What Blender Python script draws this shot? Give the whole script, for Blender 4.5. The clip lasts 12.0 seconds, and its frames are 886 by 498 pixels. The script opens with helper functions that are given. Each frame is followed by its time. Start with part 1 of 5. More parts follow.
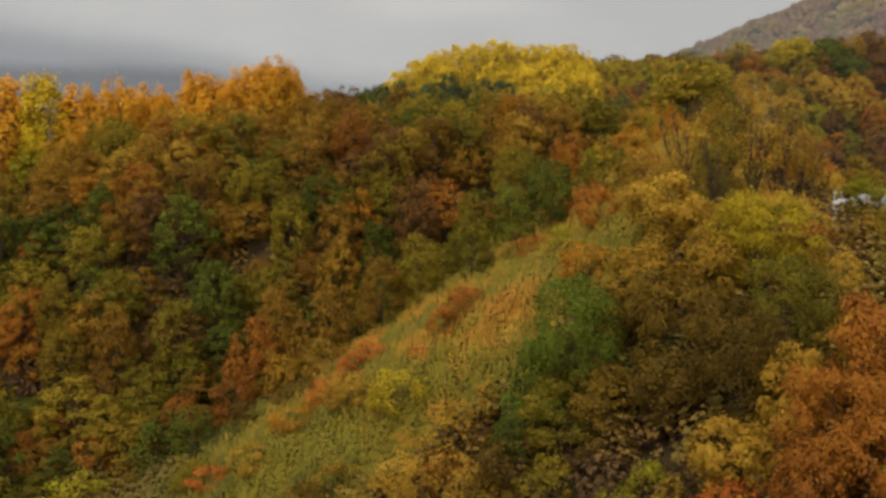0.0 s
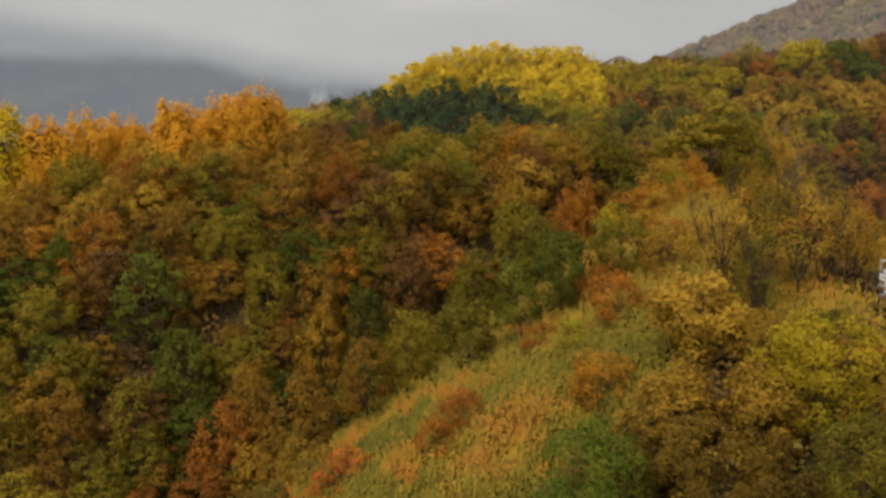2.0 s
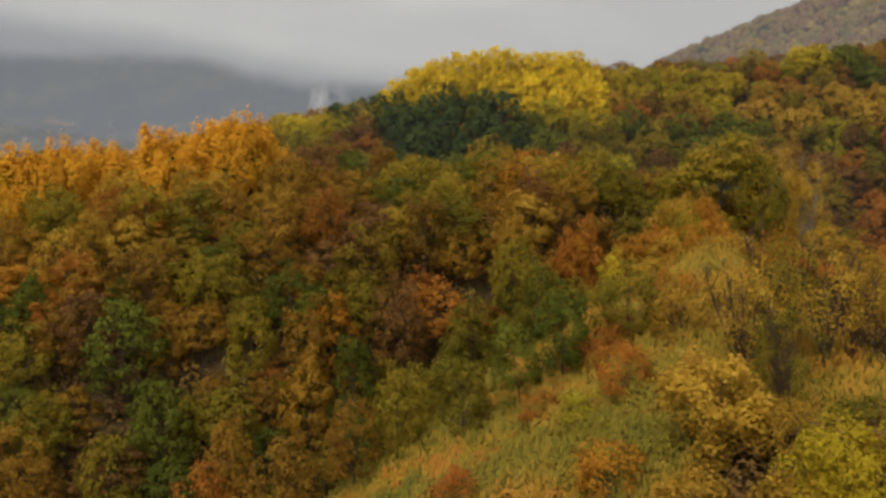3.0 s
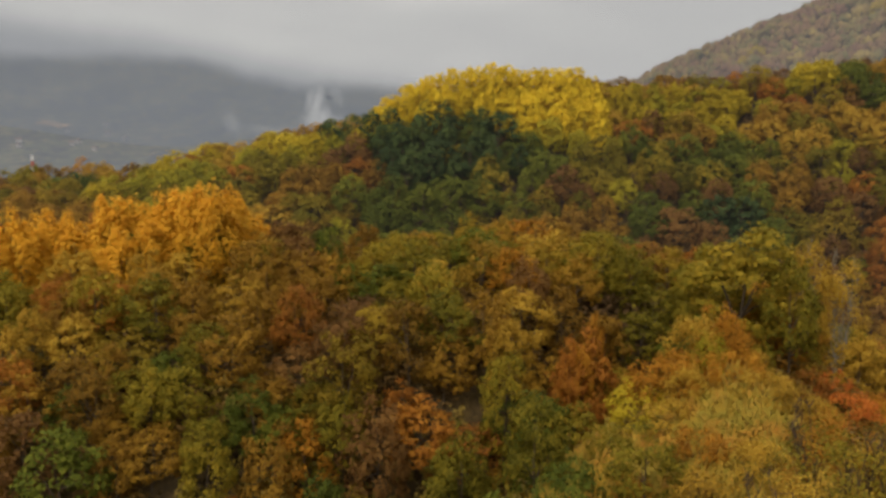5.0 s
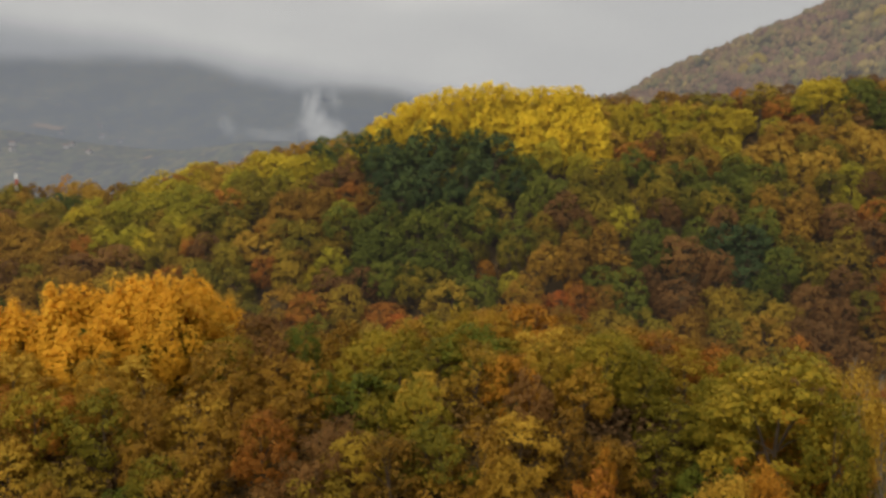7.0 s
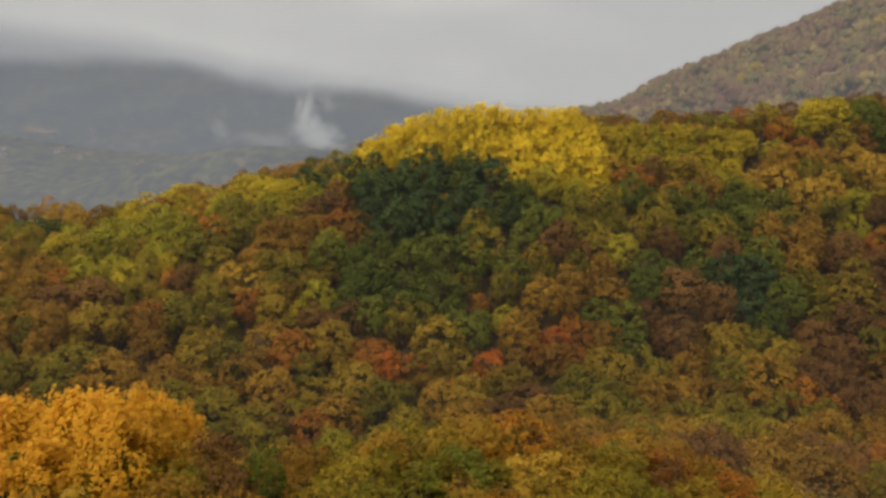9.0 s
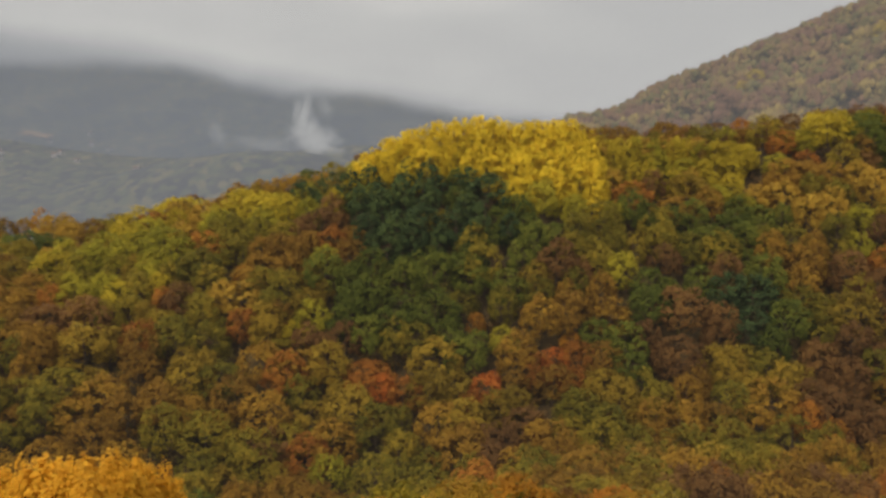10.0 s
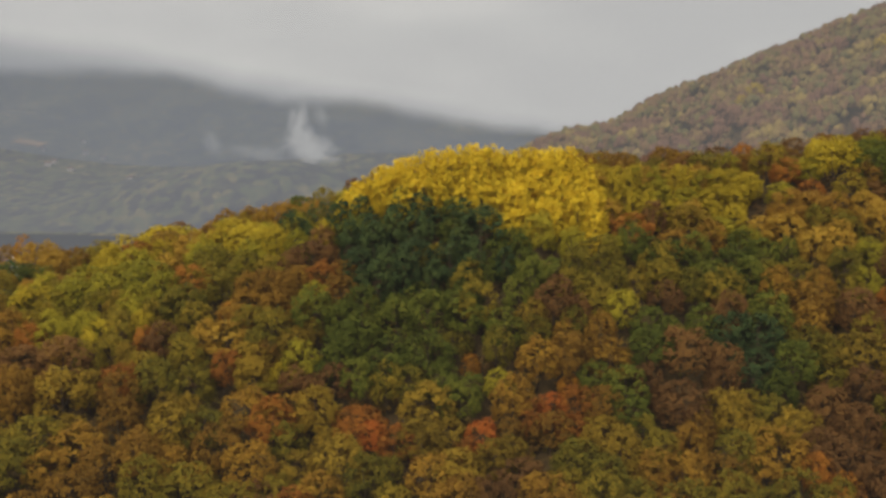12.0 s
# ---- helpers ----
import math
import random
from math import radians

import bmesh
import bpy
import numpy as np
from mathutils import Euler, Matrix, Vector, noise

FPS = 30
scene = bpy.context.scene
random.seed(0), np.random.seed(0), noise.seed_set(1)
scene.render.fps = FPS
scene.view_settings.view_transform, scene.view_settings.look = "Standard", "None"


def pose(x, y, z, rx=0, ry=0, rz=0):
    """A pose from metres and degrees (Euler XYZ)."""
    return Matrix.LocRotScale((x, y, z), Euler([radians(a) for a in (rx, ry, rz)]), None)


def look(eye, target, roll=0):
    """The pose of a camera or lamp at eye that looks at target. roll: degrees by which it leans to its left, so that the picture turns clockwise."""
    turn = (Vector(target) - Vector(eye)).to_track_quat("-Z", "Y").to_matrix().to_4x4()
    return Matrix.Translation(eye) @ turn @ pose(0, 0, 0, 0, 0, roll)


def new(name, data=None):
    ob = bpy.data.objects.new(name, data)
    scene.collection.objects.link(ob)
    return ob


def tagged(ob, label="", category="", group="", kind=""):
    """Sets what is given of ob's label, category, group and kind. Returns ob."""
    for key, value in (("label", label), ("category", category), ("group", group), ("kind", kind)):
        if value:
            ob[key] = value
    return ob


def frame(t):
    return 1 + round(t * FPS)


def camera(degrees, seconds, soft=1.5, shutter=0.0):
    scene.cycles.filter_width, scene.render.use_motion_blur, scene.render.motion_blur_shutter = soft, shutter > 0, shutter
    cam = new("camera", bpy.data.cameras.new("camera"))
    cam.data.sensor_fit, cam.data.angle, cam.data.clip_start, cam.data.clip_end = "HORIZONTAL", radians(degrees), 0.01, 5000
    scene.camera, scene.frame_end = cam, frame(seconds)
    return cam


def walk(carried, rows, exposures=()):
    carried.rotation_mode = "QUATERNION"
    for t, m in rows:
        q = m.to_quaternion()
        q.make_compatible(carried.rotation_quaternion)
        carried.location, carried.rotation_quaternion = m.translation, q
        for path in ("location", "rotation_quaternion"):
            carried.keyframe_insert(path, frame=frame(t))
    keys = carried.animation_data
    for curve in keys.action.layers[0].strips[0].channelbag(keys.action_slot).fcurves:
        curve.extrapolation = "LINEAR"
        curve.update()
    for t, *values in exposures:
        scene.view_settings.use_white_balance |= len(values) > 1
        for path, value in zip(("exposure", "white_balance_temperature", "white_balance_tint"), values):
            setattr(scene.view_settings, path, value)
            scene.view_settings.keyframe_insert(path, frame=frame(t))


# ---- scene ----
cam = camera(49.7, 12.0, soft=3.05)
METRES, EYE, TILT, LEAN, TURN = 100.0, 0.0, -8.0, 0.0, 0.0
ROWS = [
    (0.0, 0.0, 0.0, 0.0, 0.0, 0.0, -0.0),
    (0.5, 0.0015, 0.0317, 0.0182, 0.01, -0.2, -0.04),
    (1.0, 0.003, 0.0641, 0.0398, 0.02, -0.4, -0.08),
    (1.5, 0.0046, 0.0962, 0.0617, 0.04, -0.56, -0.08),
    (2.0, 0.0073, 0.1284, 0.0847, 0.08, -0.61, -0.12),
    (2.5, 0.0103, 0.1614, 0.1097, 0.12, -0.71, -0.13),
    (3.0, 0.0146, 0.1948, 0.1349, 0.16, -0.78, -0.13),
    (5.0, 0.0263, 0.327, 0.2456, 0.03, -0.94, -0.17),
    (5.5, 0.028, 0.3605, 0.2721, 0.03, -0.99, -0.16),
    (6.0, 0.0303, 0.3939, 0.2999, -0.01, -1.0, -0.15),
    (6.5, 0.0326, 0.4272, 0.3268, -0.07, -1.02, -0.12),
    (7.0, 0.0349, 0.4599, 0.3549, -0.12, -1.05, -0.12),
    (9.0, 0.0493, 0.5882, 0.4649, -0.39, -1.11, -0.04),
    (9.5, 0.0524, 0.6192, 0.4923, -0.44, -1.1, -0.04),
    (10.0, 0.0559, 0.649, 0.5198, -0.48, -1.01, -0.04),
    (10.5, 0.0609, 0.679, 0.5461, -0.5, -0.89, -0.02),
    (11.0, 0.0636, 0.7105, 0.5733, -0.56, -0.88, -0.02),
    (11.5, 0.0666, 0.7406, 0.6021, -0.62, -0.8, 0.01),
    (12.0, 0.0702, 0.7713, 0.63, -0.65, -0.8, 0.02),
]
walk(cam, [(t, pose(0, 0, EYE, TILT, LEAN, TURN) @ pose(METRES * x, METRES * y, METRES * z, 90 + pitch, roll, yaw)) for t, x, y, z, yaw, pitch, roll in ROWS])

# ---- light: an overcast autumn day, bright cloud all round, a weak veiled sun ----
SUN_ELEVATION, SUN_AZIMUTH = 48.0, 205.0

world = bpy.data.worlds.new("overcast_sky")
scene.world = world
world.use_nodes = True
wn, wl = world.node_tree.nodes, world.node_tree.links
wn.clear()


def cloud_nodes(nodes, links, coord, low=(0.42, 0.41, 0.395), high=(0.74, 0.72, 0.68)):
    """Grey layered cloud: the colour socket of two octaves of stretched noise."""
    stretch = nodes.new("ShaderNodeMapping")
    stretch.inputs["Scale"].default_value = (1.6, 1.6, 5.5)
    links.new(coord, stretch.inputs["Vector"])
    big = nodes.new("ShaderNodeTexNoise")
    big.inputs["Scale"].default_value = 1.7
    big.inputs["Detail"].default_value = 5.0
    big.inputs["Roughness"].default_value = 0.5
    big.inputs["Distortion"].default_value = 0.6
    links.new(stretch.outputs["Vector"], big.inputs["Vector"])
    ramp = nodes.new("ShaderNodeValToRGB")
    ramp.color_ramp.elements[0].position, ramp.color_ramp.elements[0].color = 0.30, (*low, 1)
    ramp.color_ramp.elements[1].position, ramp.color_ramp.elements[1].color = 0.68, (*high, 1)
    links.new(big.outputs["Fac"], ramp.inputs["Fac"])
    # overcast cloud is brighter overhead than near the horizon
    split = nodes.new("ShaderNodeSeparateXYZ")
    links.new(coord, split.inputs["Vector"])
    rise = nodes.new("ShaderNodeMapRange")
    rise.inputs["From Min"].default_value, rise.inputs["From Max"].default_value = 0.0, 1.0
    rise.inputs["To Min"].default_value, rise.inputs["To Max"].default_value = 1.0, 2.55
    links.new(split.outputs["Z"], rise.inputs["Value"])
    scale = nodes.new("ShaderNodeVectorMath")
    scale.operation = "SCALE"
    links.new(ramp.outputs["Color"], scale.inputs[0])
    links.new(rise.outputs["Result"], scale.inputs["Scale"])
    return scale.outputs["Vector"]


sky = wn.new("ShaderNodeTexSky")
sky.sky_type, sky.sun_disc = "NISHITA", False
sky.sun_elevation, sky.sun_rotation = radians(SUN_ELEVATION), radians(SUN_AZIMUTH)
clear = wn.new("ShaderNodeBackground")
clear.inputs["Strength"].default_value = 0.05
wl.new(sky.outputs["Color"], clear.inputs["Color"])
direction = wn.new("ShaderNodeTexCoord")
cover = wn.new("ShaderNodeBackground")
cover.inputs["Strength"].default_value = 0.86
wl.new(cloud_nodes(wn, wl, direction.outputs["Generated"]), cover.inputs["Color"])
both = wn.new("ShaderNodeAddShader")
wl.new(clear.outputs[0], both.inputs[0])
wl.new(cover.outputs[0], both.inputs[1])
out = wn.new("ShaderNodeOutputWorld")
wl.new(both.outputs[0], out.inputs["Surface"])

sun_data = bpy.data.lights.new("veiled_sun", "SUN")
sun_data.energy, sun_data.angle, sun_data.color = 2.1, radians(20), (1.0, 0.93, 0.82)
sun = new("veiled_sun", sun_data)
az, el = radians(SUN_AZIMUTH), radians(SUN_ELEVATION)
toward = Vector((math.sin(az) * math.cos(el), math.cos(az) * math.cos(el), math.sin(el)))
sun.matrix_world = look(toward * 300, (0, 0, 0))


# ---- materials ----
def ramp_node(nodes, stops):
    ramp = nodes.new("ShaderNodeValToRGB")
    e = ramp.color_ramp.elements
    while len(e) < len(stops):
        e.new(0.5)
    for i, (p, c) in enumerate(stops):
        e[i].position, e[i].color = p, (*c, 1)
    return ramp


def foliage(name, dark, mid, light, glow=0.38, rough=0.8):
    """Leaves: each tree keeps its own shade, each leaf spray varies round it, and light shines through."""
    m = bpy.data.materials.new(name)
    m.use_nodes = True
    n, k = m.node_tree.nodes, m.node_tree.links
    n.clear()
    info, geo = n.new("ShaderNodeObjectInfo"), n.new("ShaderNodeNewGeometry")
    a = n.new("ShaderNodeMath")
    a.operation = "MULTIPLY"
    a.inputs[1].default_value = 0.40
    k.new(info.outputs["Random"], a.inputs[0])
    b = n.new("ShaderNodeMath")
    b.operation = "MULTIPLY_ADD"
    b.inputs[1].default_value = 0.42
    k.new(geo.outputs["Random Per Island"], b.inputs[0])
    k.new(a.outputs[0], b.inputs[2])
    place, blotch = n.new("ShaderNodeTexCoord"), n.new("ShaderNodeTexNoise")
    blotch.inputs["Scale"].default_value, blotch.inputs["Detail"].default_value = 0.42, 3
    k.new(place.outputs["Object"], blotch.inputs["Vector"])
    c = n.new("ShaderNodeMath")
    c.operation = "MULTIPLY_ADD"
    c.inputs[1].default_value = 0.75
    k.new(blotch.outputs["Fac"], c.inputs[0])
    k.new(b.outputs[0], c.inputs[2])
    d = n.new("ShaderNodeMath")
    d.operation = "SUBTRACT"
    d.inputs[1].default_value = 0.285
    k.new(c.outputs[0], d.inputs[0])
    ramp = ramp_node(n, [(0.08, dark), (0.5, mid), (0.95, light)])
    k.new(d.outputs[0], ramp.inputs["Fac"])
    diff, trans, mix = n.new("ShaderNodeBsdfPrincipled"), n.new("ShaderNodeBsdfTranslucent"), n.new("ShaderNodeMixShader")
    diff.inputs["Roughness"].default_value = rough
    diff.inputs["Specular IOR Level"].default_value = 0.1
    k.new(ramp.outputs["Color"], diff.inputs["Base Color"])
    k.new(ramp.outputs["Color"], trans.inputs["Color"])
    mix.inputs["Fac"].default_value = glow
    k.new(diff.outputs[0], mix.inputs[1])
    k.new(trans.outputs[0], mix.inputs[2])
    o = n.new("ShaderNodeOutputMaterial")
    k.new(mix.outputs[0], o.inputs["Surface"])
    return m


def surface(name, stops, scale, rough=0.9, fine=6.0, bump=0.4, coords="Object", cells=False, distance=0.3, squeeze=1.0):
    """A rough natural surface: a colour ramp over coarse and fine noise, with relief."""
    m = bpy.data.materials.new(name)
    m.use_nodes = True
    n, k = m.node_tree.nodes, m.node_tree.links
    p = n["Principled BSDF"]
    p.inputs["Roughness"].default_value = rough
    p.inputs["Specular IOR Level"].default_value = 0.2
    source = n.new("ShaderNodeTexCoord")
    tc = n.new("ShaderNodeMapping")
    tc.inputs["Scale"].default_value = (1, squeeze, 1)
    k.new(source.outputs[coords], tc.inputs["Vector"])
    noise_a, noise_b = n.new("ShaderNodeTexNoise"), n.new("ShaderNodeTexNoise")
    noise_a.inputs["Scale"].default_value, noise_a.inputs["Detail"].default_value = scale, 6
    noise_b.inputs["Scale"].default_value, noise_b.inputs["Detail"].default_value = scale * fine, 4
    for t in (noise_a, noise_b):
        k.new(tc.outputs["Vector"], t.inputs["Vector"])
    mixed = n.new("ShaderNodeMath")
    mixed.operation = "MULTIPLY_ADD"
    mixed.inputs[1].default_value = 0.45
    k.new(noise_b.outputs["Fac"], mixed.inputs[0])
    half = n.new("ShaderNodeMath")
    half.operation = "MULTIPLY"
    half.inputs[1].default_value = 0.55
    k.new(noise_a.outputs["Fac"], half.inputs[0])
    k.new(half.outputs[0], mixed.inputs[2])
    if cells:
        v = n.new("ShaderNodeTexVoronoi")
        v.inputs["Scale"].default_value = scale * fine * 1.6
        k.new(tc.outputs["Vector"], v.inputs["Vector"])
        sep = n.new("ShaderNodeSeparateColor")
        k.new(v.outputs["Color"], sep.inputs[0])
        c = n.new("ShaderNodeMath")
        c.operation = "MULTIPLY_ADD"
        c.inputs[1].default_value = 0.3
        k.new(sep.outputs[0], c.inputs[0])
        c2 = n.new("ShaderNodeMath")
        c2.operation = "SUBTRACT"
        c2.inputs[1].default_value = 0.15
        k.new(mixed.outputs[0], c2.inputs[0])
        k.new(c2.outputs[0], c.inputs[2])
        mixed = c
    ramp = ramp_node(n, stops)
    k.new(mixed.outputs[0], ramp.inputs["Fac"])
    k.new(ramp.outputs["Color"], p.inputs["Base Color"])
    bp = n.new("ShaderNodeBump")
    bp.inputs["Strength"].default_value, bp.inputs["Distance"].default_value = bump, distance
    k.new(noise_b.outputs["Fac"], bp.inputs["Height"])
    k.new(bp.outputs["Normal"], p.inputs["Normal"])
    return m


LEAF = {
    "brown": foliage("brown_leaves", (0.092, 0.055, 0.009), (0.248, 0.124, 0.014), (0.413, 0.234, 0.022)),
    "umber": foliage("umber_leaves", (0.040, 0.026, 0.006), (0.150, 0.088, 0.011), (0.34, 0.205, 0.020)),
    "rust": foliage("rust_leaves", (0.133, 0.058, 0.010), (0.319, 0.113, 0.015), (0.464, 0.203, 0.023)),
    "orange": foliage("orange_leaves", (0.175, 0.078, 0.008), (0.365, 0.15, 0.013), (0.52, 0.26, 0.022)),
    "red": foliage("red_leaves", (0.22, 0.062, 0.012), (0.46, 0.125, 0.018), (0.6, 0.22, 0.03)),
    "olive": foliage("olive_leaves", (0.060, 0.058, 0.007), (0.186, 0.142, 0.012), (0.389, 0.249, 0.020)),
    "ochre": foliage("ochre_leaves", (0.096, 0.066, 0.007), (0.251, 0.158, 0.014), (0.411, 0.261, 0.024)),
    "tan": foliage("tan_leaves", (0.162, 0.097, 0.012), (0.383, 0.215, 0.021), (0.545, 0.348, 0.041)),
    "yellow": foliage("yellow_leaves", (0.200, 0.142, 0.008), (0.399, 0.284, 0.014), (0.567, 0.420, 0.026)),
    "poplar": foliage("yellow_poplar_leaves", (0.38, 0.265, 0.011), (0.66, 0.465, 0.018), (0.82, 0.6, 0.04)),
    "gold": foliage("golden_leaves", (0.380, 0.185, 0.014), (0.620, 0.305, 0.020), (0.760, 0.420, 0.035)),
    "lime": foliage("yellow_green_leaves", (0.124, 0.116, 0.009), (0.286, 0.235, 0.014), (0.454, 0.356, 0.024)),
    "green": foliage("green_leaves", (0.038, 0.046, 0.007), (0.096, 0.109, 0.012), (0.209, 0.191, 0.020)),
    "fresh": foliage("fresh_green_leaves", (0.040, 0.054, 0.007), (0.098, 0.123, 0.012), (0.185, 0.198, 0.019)),
    "dark": foliage("dark_pine_needles", (0.018, 0.031, 0.010), (0.040, 0.059, 0.014), (0.088, 0.108, 0.021), glow=0.12),
    "maroon": foliage("maroon_twigs_and_leaves", (0.085, 0.044, 0.014), (0.167, 0.079, 0.021), (0.265, 0.135, 0.031)),
}
BARK = surface("grey_brown_bark", [(0.3, (0.035, 0.024, 0.014)), (0.7, (0.10, 0.068, 0.038))], 3.0, bump=0.6, distance=0.03)
PALE_BARK = surface("pale_birch_bark", [(0.3, (0.12, 0.098, 0.062)), (0.7, (0.27, 0.23, 0.16))], 3.0, bump=0.4, distance=0.02)
TWIGS = surface("brown_twig_bark", [(0.3, (0.045, 0.028, 0.014)), (0.7, (0.105, 0.064, 0.03))], 3.0, bump=0.4, distance=0.02)
LITTER = surface("leaf_litter_soil", [(0.3, (0.024, 0.016, 0.007)), (0.5, (0.050, 0.031, 0.010)), (0.7, (0.095, 0.060, 0.017))], 0.25, bump=0.8)


# ---- the lie of the land ----
GRID_X = (-300, -150, -80, -45, -20, 0, 18, 36, 65, 130, 220, 330)
NEAR_LAND = (
    (-40, -41, -20, -22, -24, -27, -28, -26, -22, -19, -19, -10, -13),
    (30, -50, -20, -50, -41, -31, -30, -26, -20, -5, -12, -6, -9),
    (55, -30, -20, -43, -34, -37, -35, -20, -15, -10, -25, -17, -16),
    (75, -25, -21, -43, -42, -36, -27, -16, -13, -14, -26, -20, -18),
    (92, -26, -22, -45, -46, -33, -21, -13, -11, -15, -15, -18, -18),
    (110, -29, -23, -39, -33, -26, -19, -12, -9, -16, -7, -13, -16),
    (132, -35, -22, -24, -12, -9, -8, -7, -7, -21, -19, -7, -13),
    (160, -45, -16, -14, -6, -4, -3, -3, -8, -29, -46, -8, -8),
)
FAR_LAND = (
    (200, -60, -22, -35, -40, -37, -30, -24, -22, -31, -60, -17, -3),
    (260, -80, -59, -77, -78, -72, -63, -56, -50, -49, -62, -26, -6),
    (320, -81, -62, -74, -77, -76, -73, -71, -69, -66, -63, -33, -10),
    (365, -63, -47, -50, -51, -51, -50, -49, -48, -48, -46, -25, -1),
    (400, -47, -39, -33, -29, -26, -24, -23, -22, -22, -24, -10, 12),
    (435, -35, -34, -22, -14, -8, -5, -2, -1, -1, -3, 9, 28),
    (475, -29, -30, -15, -5, 2, 7, 10, 12, 13, 15, 28, 43),
    (530, -33, -27, -12, -3, 3, 7, 11, 13, 14, 15, 24, 36),
    (640, -69, -51, -42, -35, -30, -26, -24, -22, -20, -14, -4, 8),
)
STEP = 5.0


SPUR_X = (-900, -679, -587, -407, -291, -193, -105, 3, 200)
SPUR_Z = (-190, -160, -128, -81, -68, -71, -92, -126, -200)


def relief():
    """The two tables, laid on a five-metre net and rounded off."""
    rows = sorted(NEAR_LAND + FAR_LAND)
    ys = np.array([r[0] for r in rows], float)
    z = np.array([r[1:] for r in rows], float)
    gx, gy = np.arange(-300, 331, STEP), np.arange(-40, 641, STEP)
    z = np.array([np.interp(gx, GRID_X, r) for r in z])
    z = np.array([np.interp(gy, ys, z[:, i]) for i in range(len(gx))]).T
    for _ in range(3):
        p = np.pad(z, 1, mode="edge")
        z = (p[:-2, 1:-1] + p[2:, 1:-1] + p[1:-1, :-2] + p[1:-1, 2:] + 2 * p[1:-1, 1:-1]) / 6
    return gx, gy, z


NET_X, NET_Y, NET_Z = relief()


def smooth(a, b, v):
    t = np.clip((v - a) / (b - a), 0, 1)
    return t * t * (3 - 2 * t)


def spur_edge(x):
    """The far edge of the near slope, where it drops into the gully."""
    return np.interp(x, (-60, -30, -13, -10, -4, 1, 6, 11, 17, 23, 27, 40), (84, 97, 99, 102.5, 105, 106.5, 110, 112, 116.5, 119.5, 120.5, 122))


def gully(x, y):
    """How deep the gully behind the near slope is cut."""
    past = y - spur_edge(x)
    return 8.5 * smooth(-1, 6, past) * (1 - smooth(11, 27, past)) * smooth(-40, -22, x) * (1 - smooth(26, 36, x))


HILL_X = (-260, 60, 104, 134, 160, 198, 214, 240, 292, 345, 397, 432, 600, 1000)
HILL_Z = (-200, -48, -8, 7, 12, 20, 29, 45, 66, 87, 110, 123, 195, 340)


def land(x, y):
    """Height of the ground: the near slope and its gully, the hill that climbs behind, the valley and the mountain."""
    x, y = np.asarray(x, float), np.asarray(y, float)
    fx = np.clip((x - NET_X[0]) / STEP, 0, len(NET_X) - 1.001)
    fy = np.clip((y - NET_Y[0]) / STEP, 0, len(NET_Y) - 1.001)
    i, j = fx.astype(int), fy.astype(int)
    u, v = fx - i, fy - j
    near = (NET_Z[j, i] * (1 - u) * (1 - v) + NET_Z[j, i + 1] * u * (1 - v) + NET_Z[j + 1, i] * (1 - u) * v + NET_Z[j + 1, i + 1] * u * v)
    # the swell of the near slope
    near = near + 5.2 * np.exp(-(((x - 20) / 17) ** 2 + ((y - 88) / 25) ** 2))
    # the open flank of the spur, an even slope, and the gully that drops away behind its edge
    edge = spur_edge(x)
    low = 72 + 1.3 * np.clip(x - 8, 0, 16)
    flank = smooth(-42, -28, x) * (1 - smooth(24, 33, x)) * smooth(low, low + 12, y) * (1 - smooth(edge - 1, edge + 5, y))
    near = near * (1 - flank) + (-20.3 + 0.62 * x) * flank
    near = near - gully(x, y)
    # the levelled bend of the road
    pad = np.exp(-(((x - 50.6) / 13) ** 2 + ((y - 102.0) / 10.5) ** 2) ** 3)
    near = near * (1 - pad) + (-12.6 + 0.30 * (y - 101)) * pad
    # the long hillside that rises to the right
    hill = np.interp(x, HILL_X, HILL_Z) + 5 * np.sin(x / 38.0 + y / 60.0) * smooth(1000, 900, y)
    hill = hill - 0.00055 * (y - 1000) ** 2 * (y > 1000) - 0.16 * np.clip(1000 - y, 0, 400)
    # valley floor, a low spur before the mountain, then the mountain flank
    valley = -150 + 0.02 * np.abs(x)
    ridge = 270 - 0.135 * np.clip(x + 900, -400, 3000) + 40 * np.sin(x / 420.0)
    rise = valley + (ridge - valley) * smooth(1500, 4300, y) ** 0.9
    spur = np.interp(x, SPUR_X, SPUR_Z) - 0.0009 * (y - 1600) ** 2
    far = np.maximum(rise + 22 * np.sin(x / 170 + y / 260) * smooth(1500, 2200, y), np.where(y < 2200, np.maximum(hill, spur), -400))
    blend = smooth(560, 780, y)
    return near * (1 - blend) + far * blend


def patch(name, xs, ys, material, lift=0.0):
    xx, yy = np.meshgrid(xs, ys)
    zz = land(xx, yy) + lift
    zz = zz + 0.5 * np.sin(xx * 0.7 + 1.3 * np.sin(yy * 0.31)) * np.sin(yy * 0.53) * (yy < 700)
    co = np.stack([xx, yy, zz], -1).reshape(-1, 3)
    w, h = len(xs), len(ys)
    a = (np.arange(h - 1)[:, None] * w + np.arange(w - 1)[None]).reshape(-1)
    faces = np.stack([a, a + 1, a + w + 1, a + w], 1)
    ob = new(name, mesh_of(name, co, faces, material, smooth_faces=True))
    return ob


